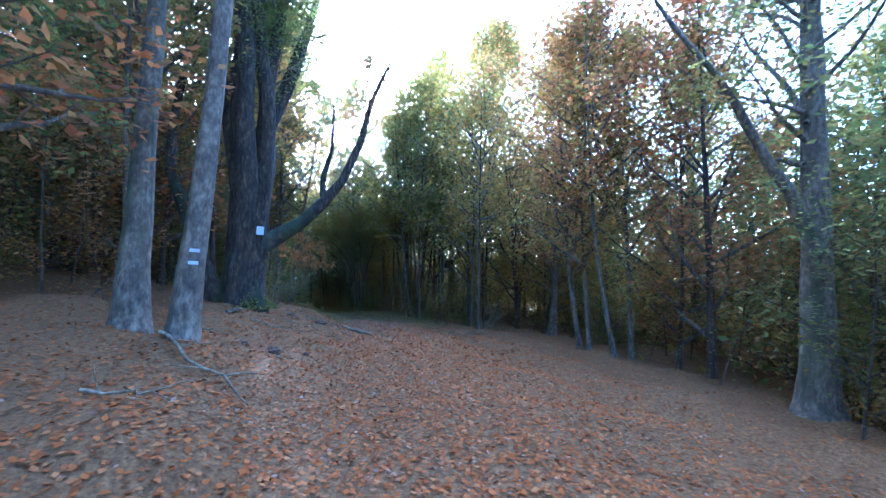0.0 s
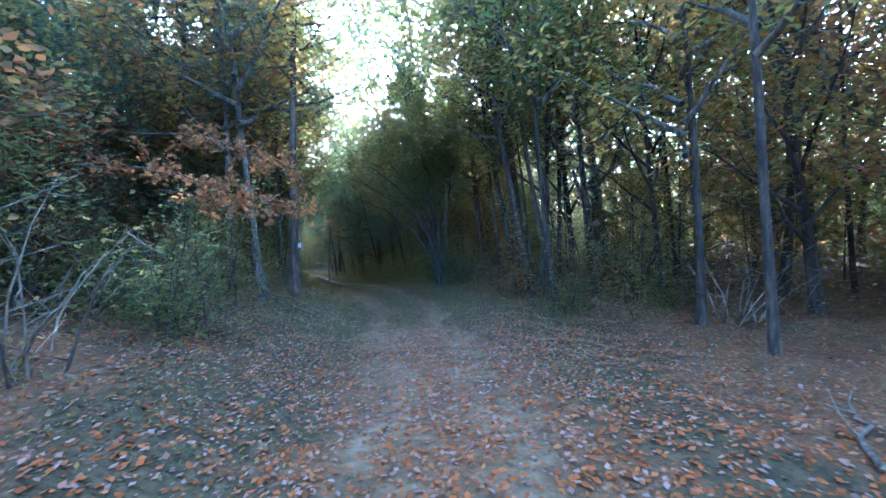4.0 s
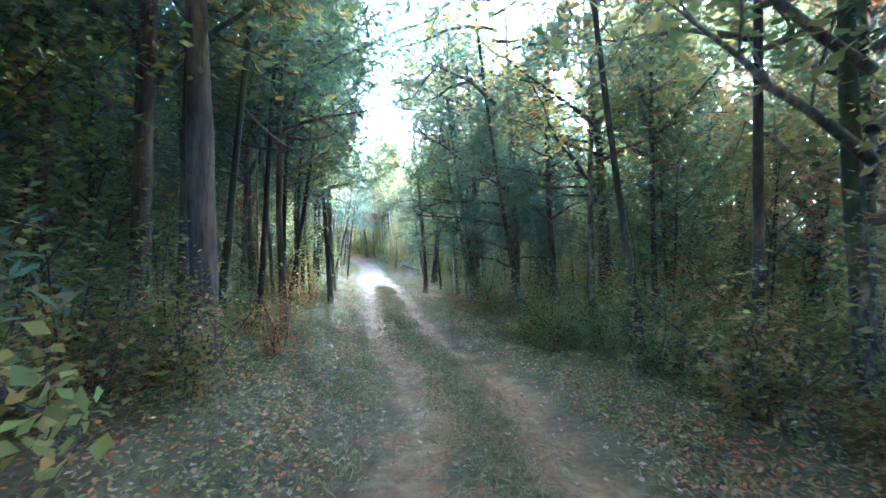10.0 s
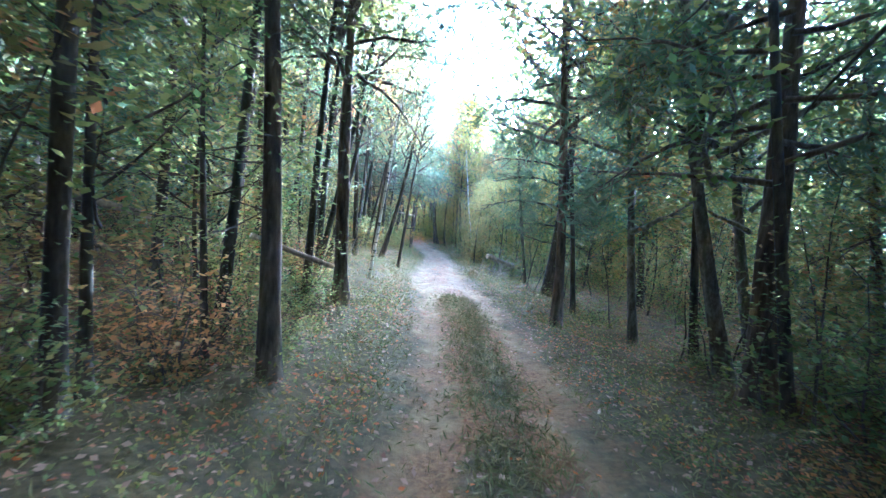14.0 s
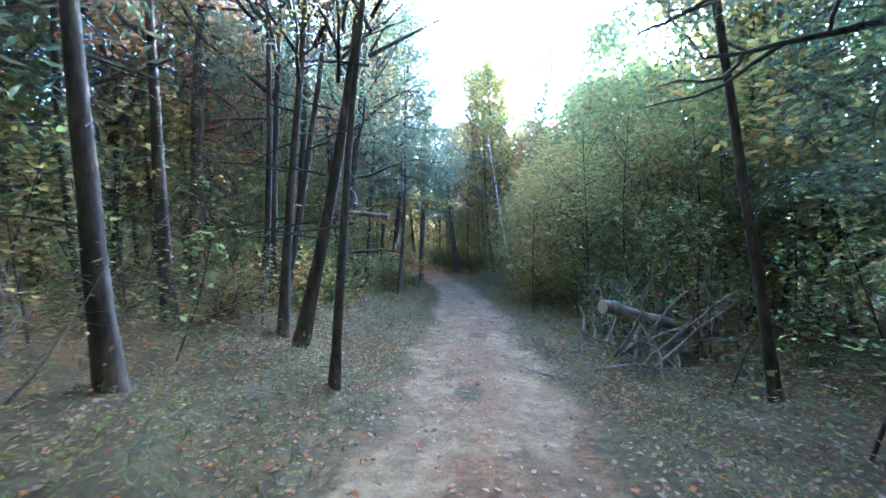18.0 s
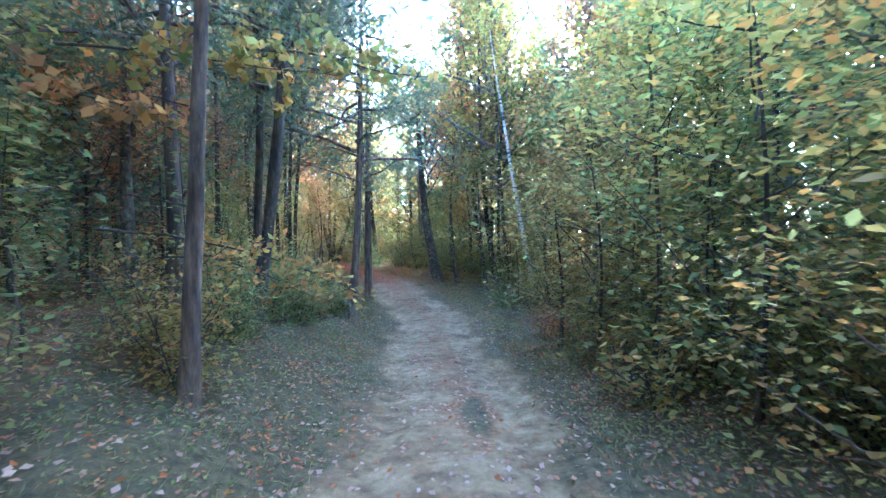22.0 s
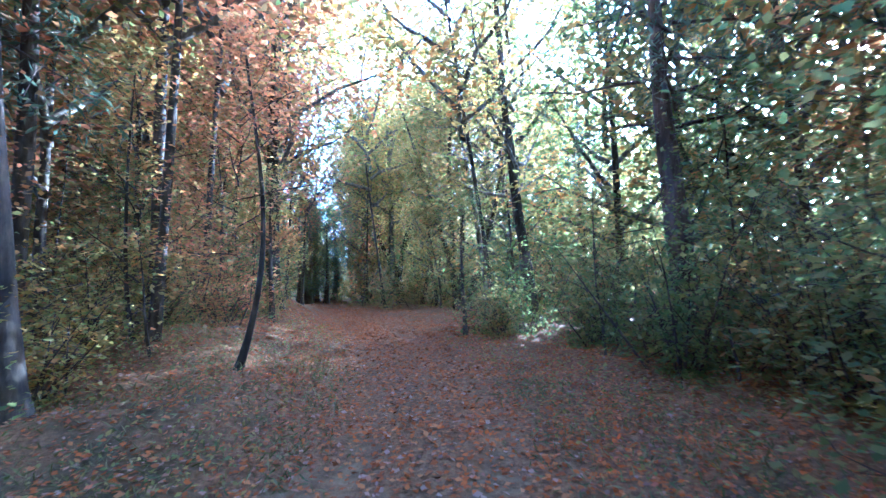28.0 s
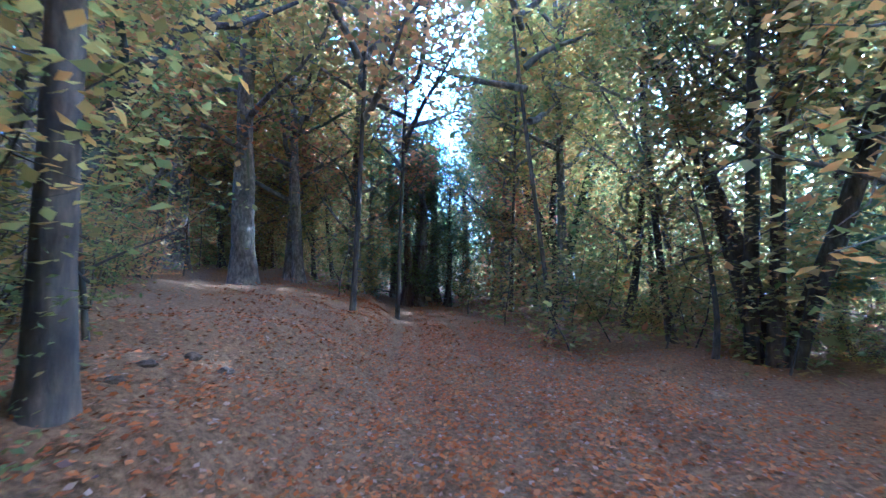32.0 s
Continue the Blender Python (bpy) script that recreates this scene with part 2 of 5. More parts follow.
def ground_material():
    m, n, l, b = material("forest_ground")
    co = n.new("ShaderNodeTexCoord").outputs["Object"]
    litter, lh = noise_ramp(n, l, 16.0, ((0.28, (0.06, 0.036, 0.016)), (0.45, (0.165, 0.092, 0.034)), (0.6, (0.27, 0.155, 0.058)), (0.75, (0.37, 0.23, 0.10))), 9, 0.75, co)
    earth, eh = noise_ramp(n, l, 5.0, ((0.3, (0.13, 0.086, 0.036)), (0.5, (0.265, 0.185, 0.078)), (0.72, (0.40, 0.295, 0.145))), 10, 0.7, co)
    moss, mh = noise_ramp(n, l, 9.0, ((0.3, (0.05, 0.038, 0.016)), (0.5, (0.10, 0.078, 0.03)), (0.72, (0.19, 0.145, 0.058))), 8, 0.7, co)
    damp, _ = noise_ramp(n, l, 1.1, ((0.35, (0.55, 0.5, 0.45)), (0.62, (1, 1, 1))), 5, 0.65, co)
    earth = mixed(n, l, 1.0, earth, damp, "MULTIPLY")
    at1, at2 = n.new("ShaderNodeAttribute"), n.new("ShaderNodeAttribute")
    at1.attribute_name, at2.attribute_name = "earth", "green"
    breakup = n.new("ShaderNodeTexNoise")
    breakup.inputs["Scale"].default_value, breakup.inputs["Detail"].default_value = 2.3, 8
    l.new(co, breakup.inputs["Vector"])

    def mask(att):
        add = n.new("ShaderNodeMath")
        add.operation = "ADD"
        l.new(att.outputs["Fac"], add.inputs[0])
        l.new(breakup.outputs["Fac"], add.inputs[1])
        r = n.new("ShaderNodeMapRange")
        r.inputs["From Min"].default_value, r.inputs["From Max"].default_value = 0.85, 1.15
        l.new(add.outputs[0], r.inputs["Value"])
        return r.outputs["Result"]

    c = mixed(n, l, mask(at2), litter, moss)
    c = mixed(n, l, mask(at1), c, earth)
    l.new(c, b.inputs["Base Color"])
    b.inputs["Roughness"].default_value = 0.95
    b.inputs["Specular IOR Level"].default_value = 0.15
    bump(n, l, lh, b, 0.9, 0.05)
    return m


GROUND = ground_material()


# ---- the lie of the land ----
def trail_at(y):
    """Where the middle of the track runs, and its height."""
    ys, xs, zs = zip(*TRAIL)
    return np.interp(y, ys, xs), np.interp(y, ys, zs)


def bank_at(y):
    ys, ls, rs = zip(*BANKS)
    return np.interp(y, ys, ls), np.interp(y, ys, rs)


def land(x, y, rough=True):
    """Height of the ground; arrays or numbers."""
    x, y = np.asarray(x, float), np.asarray(y, float)
    tx, tz = trail_at(y)
    lo, ro = bank_at(y)
    d = x - tx
    out = np.maximum(np.abs(d) - 1.5, 0)
    rise = np.where(d < 0, lo, ro) * (1 - np.exp(-out / 3.0)) * 1.6 + np.where(d < 0, lo, ro) * 0.12 * np.maximum(out - 6, 0) * np.exp(-out / 25)
    ruts = -0.06 * (np.exp(-(((np.abs(d) - 0.78) / 0.22) ** 2)))
    crown = 0.03 * np.exp(-((d / 0.5) ** 2))
    w = np.clip(out / 1.0, 0, 1)
    bumps = (0.10 * np.sin(1.7 * x + 0.6 * y) * np.sin(1.1 * y - 0.4 * x) + 0.06 * np.sin(3.9 * x + 1.0) * np.sin(3.1 * y + 0.7 * x)) * w
    fine = 0.012 * np.sin(9.1 * x + 4.3 * y) * np.sin(7.3 * y - 5.1 * x)
    return tz + rise + ruts + crown + (bumps + fine if rough else 0)


def part(name, data, parent, label=""):
    ob = new(name, data)
    ob.parent = parent
    return tagged(ob, label=label)


def mesh_of(name, verts, faces, mat, smooth=True):
    me = bpy.data.meshes.new(name)
    me.from_pydata(verts, [], faces)
    if smooth:
        me.polygons.foreach_set("use_smooth", [True] * len(faces))
    me.materials.append(mat)
    return me


def quads(name, v, mat):
    """A mesh of free quads: v is n x 4 x 3."""
    n = len(v)
    me = bpy.data.meshes.new(name)
    me.vertices.add(4 * n)
    me.vertices.foreach_set("co", np.ascontiguousarray(v, np.float32).ravel())
    me.loops.add(4 * n)
    me.loops.foreach_set("vertex_index", np.arange(4 * n, dtype=np.int32))
    me.polygons.add(n)
    me.polygons.foreach_set("loop_start", np.arange(0, 4 * n, 4, dtype=np.int32))
    me.update(calc_edges=True)
    me.materials.append(mat)
    return me


def leaves(rng, centres, size, flat=0.5, slim=0.55):
    """Pointed leaves round the centres, lying level as far as flat says."""
    n = len(centres)
    nrm = rng.normal(size=(n, 3))
    nrm[:, 2] += np.sign(nrm[:, 2]) * flat * 2.5
    nrm /= np.linalg.norm(nrm, axis=1)[:, None]
    ax = np.cross(nrm, rng.normal(size=(n, 3)))
    ax /= np.linalg.norm(ax, axis=1)[:, None]
    side = np.cross(nrm, ax)
    s = (size * rng.uniform(0.6, 1.35, n))[:, None]
    c = np.asarray(centres)
    return np.stack([c - ax * s * 0.5, c + side * s * slim * 0.5 + nrm * s * 0.08, c + ax * s * 0.5, c - side * s * slim * 0.5 + nrm * s * 0.08], 1)


def tube(verts, faces, pts, radii, sides, caps=True):
    """Adds a tapering round limb along pts."""
    pts = [Vector(p) for p in pts]
    base = len(verts)
    ref = Vector((0.31, 0.95, 0.05))
    for i, (p, r) in enumerate(zip(pts, radii)):
        t = (pts[min(i + 1, len(pts) - 1)] - pts[max(i - 1, 0)]).normalized()
        u = t.cross(ref).normalized()
        w = t.cross(u)
        for k in range(sides):
            a = 2 * math.pi * k / sides
            verts.append(p + (u * math.cos(a) + w * math.sin(a)) * r)
    for i in range(len(pts) - 1):
        for k in range(sides):
            a, b = base + i * sides + k, base + i * sides + (k + 1) % sides
            faces.append((a, b, b + sides, a + sides))
    if not caps:
        return
    faces.append(tuple(base + k for k in range(sides)))
    faces.append(tuple(base + (len(pts) - 1) * sides + k for k in reversed(range(sides))))


def bent(rng, start, way, length, steps, wander, lift=0.0):
    """A crooked line of points from start."""
    pts, p, d = [Vector(start)], Vector(start), Vector(way).normalized()
    for _ in range(steps):
        d = (d + Vector(rng.normal(size=3)) * wander + Vector((0, 0, lift))).normalized()
        p = p + d * (length / steps)
        pts.append(p.copy())
    return pts


def crown(rng, height, spread, prims, count, size, start=0.0, up=0.5, thick=0.05, conifer=False):
    """Limbs and leaf places of a crown that stands on z = 0 and is height tall."""
    verts, faces, spots = [], [], []
    for k in range(prims):
        f = start + (1 - start) * (k + rng.uniform(0, 0.8)) / prims
        a = k * 2.4 + rng.uniform(-0.5, 0.5)
        shape = (1 - f) ** 0.8 * 1.1 + 0.15 if conifer else math.sin(math.pi * min(0.97, 0.22 + 0.75 * f)) ** 0.8
        ln = spread * shape * rng.uniform(0.7, 1.2)
        slope = rng.uniform(-0.15, 0.25) if conifer else up + 0.9 * f + rng.uniform(-0.2, 0.2)
        pts = bent(rng, (0, 0, f * height * 0.92), (math.cos(a), math.sin(a), slope), ln, 6, 0.13, 0.02 if conifer else 0.05)
        r0 = thick * (1 - 0.6 * f)
        tube(verts, faces, pts, [r0 * (1 - 0.85 * i / 6) for i in range(7)], 5 if thick > 0.04 else 3, False)
        for j in range(2, 7):
            for q in range(3 if conifer else 2):
                tw = bent(rng, pts[j], Vector(rng.normal(size=3)) + (pts[j] - pts[j - 1]).normalized() * 1.2, ln * rng.uniform(0.25, 0.45), 3, 0.2)
                if not q:
                    tube(verts, faces, (tw[0], tw[1], tw[3]), [r0 * 0.3, r0 * 0.2, r0 * 0.06], 3, False)
                spots += [tw[1], tw[2], tw[2], tw[3], tw[3]]
    spots = np.array(spots)
    pick = rng.integers(0, len(spots), count)
    return verts, faces, spots[pick] + rng.normal(size=(count, 3)) * (0.16 if conifer else 0.24) * (0.6 + spread / 6)


class Kind:
    """Crowns to share between trees: limbs and leaves, a few shapes of each."""

    def __init__(self, name, bark, foliage, seeds, size, flat, slim, **shape):
        self.bark, self.shapes = bark, []
        for s in seeds:
            rng = np.random.default_rng(s)
            v, f, c = crown(rng, size=size, **shape)
            self.shapes.append((mesh_of(name + "_limbs", v, f, bark), quads(name + "_crown", leaves(rng, c, size, flat, slim), foliage)))
        self.height = shape["height"]
        self.label = ""


BEECH = Kind("beech", BARK_BEECH, OLIVE, (11, 12, 13), 0.155, 0.6, 0.6, height=10.0, spread=3.4, prims=24, count=7600, thick=0.075)
BEECH_GREEN = Kind("beech_green", BARK_BEECH, GREEN, (21, 22, 23), 0.155, 0.6, 0.6, height=10.0, spread=3.4, prims=24, count=7600, thick=0.075)
BEECH_RUST = Kind("beech_rust", BARK_BEECH, RUST, (31, 32), 0.155, 0.6, 0.6, height=10.0, spread=3.2, prims=24, count=7600, thick=0.075)
BEECH_GOLD = Kind("beech_gold", BARK_BEECH, GOLD, (36, 37), 0.155, 0.6, 0.6, height=10.0, spread=3.2, prims=24, count=7600, thick=0.075)
PINE = Kind("pine", BARK_PINE, NEEDLE, (41, 42, 43), 0.19, 0.1, 0.2, height=9.0, spread=2.6, prims=30, count=9500, thick=0.05, conifer=True)
BARE = Kind("bare_tree", BARK_DARK, OLIVE, (91, 92), 0.09, 0.6, 0.6, height=8.0, spread=3.0, prims=22, count=2600, thick=0.05, up=0.9)
BIRCH = Kind("birch", BARK_DARK, OLIVE, (95,), 0.12, 0.4, 0.6, height=8.0, spread=1.8, prims=16, count=1500, thick=0.025, up=0.6)
SAPLING = Kind("sapling", BARK_DARK, OLIVE, (51, 52), 0.092, 0.8, 0.6, height=4.5, spread=1.7, prims=17, count=3300, thick=0.02, up=0.2)
SAPLING_GREEN = Kind("sapling_green", BARK_DARK, GREEN, (56, 57, 58), 0.092, 0.8, 0.6, height=4.5, spread=1.7, prims=17, count=3300, thick=0.02, up=0.2)
SAPLING_RUST = Kind("sapling_rust", BARK_DARK, RUST, (61, 62), 0.092, 0.8, 0.6, height=4.5, spread=1.6, prims=17, count=3300, thick=0.02, up=0.2)
SAPLING_GOLD = Kind("sapling_gold", BARK_DARK, GOLD, (66, 67), 0.092, 0.8, 0.6, height=4.5, spread=1.6, prims=17, count=3300, thick=0.02, up=0.2)


def trunk_mesh(rng, r, top, lean, bark, bow=0.25, flare=1.5, taper=0.55, sides=12):
    """A tapering, slightly bowed trunk on z = -0.3 with a flared foot."""
    n = 14
    sx, sy = rng.uniform(-bow, bow, 2)
    pts, radii = [], []
    for i in range(n + 1):
        f = i / n
        z = -0.3 + (top + 0.3) * f**1.25
        q = math.sin(math.pi * f)
        pts.append((lean[0] * z + sx * q + 0.03 * math.sin(7 * f + r * 90), lean[1] * z + sy * q, z))
        radii.append(r * (1 - (1 - taper) * f) * (1 + (flare - 1) * math.exp(-max(z + 0.1, 0) / 0.35)) * rng.uniform(0.95, 1.06))
    v, f = [], []
    tube(v, f, pts, radii, sides)
    v = [p + Vector((p.x, p.y, 0)).normalized() * 0 + Vector(noise.noise_vector(p * 2.3)) * r * 0.16 for p in v]
    return mesh_of("trunk", v, f, bark), Vector(pts[-1])


def tree(name, label, x, y, r, kind, lean=(0, 0), clear=4.0, size=1.0, bark=None, seed=None, taper=0.55, bow=0.25):
    """One tree: trunk up to clear metres and over, limbs and leaves from one of the kind's shapes."""
    seed = int(abs(x * 131 + y * 17)) + 7 if seed is None else seed
    rng = np.random.default_rng(seed)
    z = float(land(x, y))
    ob = tagged(new(name), label=label, category="tree")
    ob.location = (x, y, z)
    tall = clear + kind.height * size * 0.85
    me, tip = trunk_mesh(rng, r, tall, lean, bark or kind.bark, bow, taper=0.18 if tall > 6 else 0.3)
    part("trunk", me, ob)
    limb, leaf = kind.shapes[seed % len(kind.shapes)]
    turn = Matrix.Rotation(rng.uniform(0, 6.28), 4, "Z")
    axis = Matrix(((1, 0, lean[0], lean[0] * clear), (0, 1, lean[1], lean[1] * clear), (0, 0, 1, clear), (0, 0, 0, 1)))
    for nm, me in (("branchwork", limb), ("crown", leaf)):
        o = part(nm, me, ob)
        if nm == "branchwork":
            tagged(o, kind="stuff")
        o.matrix_local = axis @ turn @ Matrix.Diagonal((size, size, size, 1))
    return ob


def bush_kind(name, foliage, seed, high, wide, count, size, bark=BARK_DARK):
    rng = np.random.default_rng(seed)
    v, f, spots = [], [], []
    for k in range(11):
        a = rng.uniform(0, 6.28)
        pts = bent(rng, (rng.normal() * 0.15, rng.normal() * 0.15, -0.1), (math.cos(a) * 0.7, math.sin(a) * 0.7, 1.2), high * rng.uniform(0.6, 1.1), 6, 0.16)
        tube(v, f, pts[::2], [0.018 * (1 - 0.14 * i) for i in range(0, 7, 2)], 4, False)
        for j in range(1, 7):
            for q in range(3):
                tw = bent(rng, pts[j], Vector(rng.normal(size=3)), wide * rng.uniform(0.3, 0.75), 3, 0.2, -0.02)
                if not q:
                    tube(v, f, (tw[0], tw[2], tw[3]), [0.006, 0.004, 0.002], 3, False)
                spots += [tw[1], tw[2], tw[3], tw[3]]
    spots = np.array(spots)
    c = spots[rng.integers(0, len(spots), count)] + rng.normal(size=(count, 3)) * 0.12
    c[:, 2] = np.maximum(c[:, 2], 0.03)
    return mesh_of(name + "_stems", v, f, bark), quads(name + "_leaves", leaves(rng, c, size, 0.7, 0.6), foliage)


BUSH = {
    "green": [bush_kind("bush", GREEN, s, 1.7, 1.0, 2500, 0.078) for s in (71, 72, 73)],
    "olive": [bush_kind("bush", OLIVE, s, 1.7, 1.0, 2000, 0.085) for s in (74, 75, 76)],
    "rust": [bush_kind("bush", RUST, s, 1.5, 0.9, 1700, 0.08) for s in (77, 78)],
    "gold": [bush_kind("bush", GOLD, s, 1.5, 0.9, 1500, 0.09) for s in (79, 80)],
    "low": [bush_kind("bush", GREEN, s, 0.55, 0.6, 1000, 0.07) for s in (81, 82)],
    "broad": [bush_kind("bush", GREEN, s, 0.95, 0.7, 620, 0.13) for s in (85, 86)],
    "broadgold": [bush_kind("bush", GOLD, s, 0.95, 0.7, 420, 0.13) for s in (87, 88)],
    "bare": [bush_kind("bush", OLIVE, s, 1.8, 1.1, 260, 0.07, DEADWOOD) for s in (83, 84)],
}
BUSH_WORDS = {
    "green": "dense green leafy shrub on the forest floor",
    "olive": "shrub with leaves turning yellow and brown",
    "rust": "small shrub with rust-brown autumn leaves",
    "gold": "small shrub with yellow autumn leaves",
    "low": "low green bramble by the track",
    "broad": "low shrub with broad green leaves on the bank",
    "broadgold": "low shrub with broad yellow leaves on the bank",
    "bare": "nearly bare grey shrub with few leaves",
}


def bush(x, y, colour, size=1.0, seed=0, tall=1.0):
    ob = tagged(new("bush"), label=BUSH_WORDS[colour], category="bush", group="undergrowth")
    stems, leaf = BUSH[colour][seed % len(BUSH[colour])]
    tagged(part("branchwork", stems, ob), kind="stuff")
    part("foliage", leaf, ob)
    ob.location, ob.scale = (x, y, float(land(x, y))), (size, size, size * tall)
    ob.rotation_euler[2] = seed * 1.7
    return ob



# ---- the ground ----
def build_ground():
    def axis(lo, hi, fine_lo, fine_hi, step, far):
        a = list(np.arange(fine_lo, fine_hi, step))
        p, s = fine_lo, step
        left = []
        while p > lo:
            s *= far
            p -= s
            left.append(p)
        p, s = fine_hi, step
        right = [fine_hi]
        while p < hi:
            s *= far
            p += s
            right.append(p)
        return np.array(left[::-1] + a + right)

    xs, ys = axis(-900, 900, -14, 10, 0.17, 1.25), axis(-900, 1100, 4, 140, 0.24, 1.25)
    gx, gy = np.meshgrid(xs, ys)
    gz = land(gx, gy)
    far = np.maximum(np.abs(gx) - 60, 0) + np.maximum(gy - 160, 0) + np.maximum(-40 - gy, 0)
    gz = np.where(far > 0, np.clip(gz, -6, 6), gz)
    n, m = gx.shape
    me = bpy.data.meshes.new("ground")
    idx = np.arange(n * m).reshape(n, m)
    f = np.stack([idx[:-1, :-1], idx[:-1, 1:], idx[1:, 1:], idx[1:, :-1]], -1).reshape(-1, 4)
    me.vertices.add(n * m)
    me.vertices.foreach_set("co", np.stack([gx, gy, gz], -1).astype(np.float32).ravel())
    me.loops.add(f.size)
    me.loops.foreach_set("vertex_index", f.astype(np.int32).ravel())
    me.polygons.add(len(f))
    me.polygons.foreach_set("loop_start", np.arange(0, f.size, 4, dtype=np.int32))
    me.polygons.foreach_set("use_smooth", np.ones(len(f), bool))
    me.update(calc_edges=True)
    tx, _ = trail_at(gy)
    sway = 0.16 * np.sin(0.9 * gy + 1.3 * np.sign(gx - tx)) + 0.12 * np.sin(2.3 * gy + 0.8 * gx) + 0.08 * np.sin(5.1 * gy - 1.7 * gx)
    d = np.abs(np.abs(gx - tx) + sway)
    leafy = np.interp(gy, (0, 14, 20, 28, 99, 105, 109, 130), (0.95, 0.9, 0.5, 0.15, 0.15, 0.6, 0.95, 0.95))
    grassy = np.interp(gy, (27, 31, 60, 68), (0, 1, 1, 0.1))
    wheel = np.exp(-(((d - 0.8) / 0.34) ** 2))
    rut = (np.exp(-((d / 1.2) ** 8)) * (0.62 - 0.46 * grassy) + 0.5 * wheel) * (1 - 0.8 * leafy)
    green = np.clip(np.exp(-(((d - 2.6) / 1.0) ** 2)) * 0.6 + 0.75 * grassy * np.exp(-((d / 0.42) ** 2)), 0, 1) * (1 - leafy) + 0.62 * (1 - leafy) * np.clip((d - 0.6) / 0.4, 0, 1)
    tuft = np.exp(-(((gx - 1.3) / 0.2) ** 2) - ((gy - 77.3) / 0.4) ** 2) + np.exp(-(((gx - 0.9) / 0.2) ** 2) - ((gy - 72.9) / 0.5) ** 2) + np.exp(-(((gx - 1.6) / 0.18) ** 2) - ((gy - 86.2) / 0.8) ** 2)
    green, rut = np.clip(green + tuft, 0, 1), rut * (1 - np.clip(1.3 * tuft, 0, 1))
    for nm, val in (("earth", rut), ("green", green)):
        me.attributes.new(nm, "FLOAT", "POINT").data.foreach_set("value", val.astype(np.float32).ravel())
    me.materials.append(GROUND)
    tagged(new("ground", me), "forest floor with a rutted earth track and fallen leaves", "ground", kind="structure")


build_ground()


def scatter_litter():
    rng = np.random.default_rng(5)
    n = 250000
    y = np.where(rng.random(n) < 0.45, rng.choice((0, 96), n) + rng.uniform(6, 28, n), rng.uniform(6, 136, n))
    tx, _ = trail_at(y)
    d = rng.normal(0, 3.8, n)
    leafy = np.interp(y, (0, 14, 20, 28, 36, 62, 70, 99, 105, 109, 130), (1, 0.95, 0.75, 0.55, 0.28, 0.28, 0.45, 0.45, 0.75, 1, 1))
    rut = np.exp(-(((np.abs(d) - 0.78) / 0.3) ** 2))
    keep = rng.random(n) < np.where(np.abs(d) > 1.5, np.maximum(leafy, 0.8), leafy * (1 - 0.75 * rut * (1.05 - leafy)) + 0.05)
    x, y = (tx + d)[keep], y[keep]
    c = np.stack([x, y, land(x, y) + rng.uniform(0.008, 0.03, len(x))], 1)
    pale = rng.random(len(c)) < np.interp(c[:, 1], (18, 30, 96, 106), (0.05, 0.85, 0.85, 0.1))
    for some, mat, label in ((~pale, LITTER, "dry brown and orange fallen leaves on the ground"), (pale, LITTER_PALE, "pale dry fallen leaves on the forest floor")):
        tagged(new("leaf_litter", quads("leaf_litter", leaves(rng, c[some], 0.064, 1.3, 0.7), mat)), label, "leaves", kind="stuff")


scatter_litter()


# ---- woods on both sides ----
def painted(name, c):
    m, n, l, b = material(name)
    col, h = noise_ramp(n, l, 30.0, ((0.35, tuple(q * 0.6 for q in c)), (0.6, c)), 6, 0.7)
    l.new(col, b.inputs["Base Color"])
    b.inputs["Roughness"].default_value = 0.7
    return m


WHITE = painted("white_paint", (0.75, 0.75, 0.72))
CUT = painted("cut_wood", (0.55, 0.42, 0.28))

WORDS = {
    "beech": "grey-barked beech tree with leaves turning brown",
    "green": "tall broadleaf tree with green leaves and dark bark",
    "rust": "beech tree with rust-brown autumn leaves",
    "gold": "broadleaf tree with yellow autumn leaves",
    "pine": "tall pine with brown bark and bluish needles",
    "sap": "slender young tree with leaves turning yellow",
    "sapgreen": "slender young tree with green leaves",
    "saprust": "slender young tree with brown autumn leaves",
    "bare": "dark-barked tree with nearly bare spreading branches",
    "birch": "slender white-barked birch leaning over the track",
    "sapgold": "slender young tree with yellow autumn leaves",
}
KINDS = {"beech": BEECH, "green": BEECH_GREEN, "rust": BEECH_RUST, "gold": BEECH_GOLD, "pine": PINE, "sap": SAPLING, "sapgreen": SAPLING_GREEN, "saprust": SAPLING_RUST, "sapgold": SAPLING_GOLD, "bare": BARE, "birch": BIRCH}
NAMES = {"pine": "pine_tree", "birch": "birch_tree", "bare": "bare_tree", "green": "broadleaf_tree", "gold": "broadleaf_tree"}
TAKEN = [(-10.5, 19.0), (-11.0, 17.5), (-9.5, 19.5), (-12.0, 19.5), (-11.5, 20.5), (-13.0, 18.0), (-12.5, 17.0)]


def grow(kind, x, y, r, lean=(0, 0), clear=None, size=1.0, bark=None, label="", **more):
    """A tree at its measured place, or an extra one at a chosen place."""
    TAKEN.append((x, y))
    name = NAMES.get(kind, "young_tree" if kind.startswith("sap") else "beech_tree")
    clear = clear if clear is not None else (5.0 if not kind.startswith("sap") else 1.0)
    return tree(name, label or WORDS[kind], x, y, r, KINDS[kind], lean, clear, size, bark, **more)


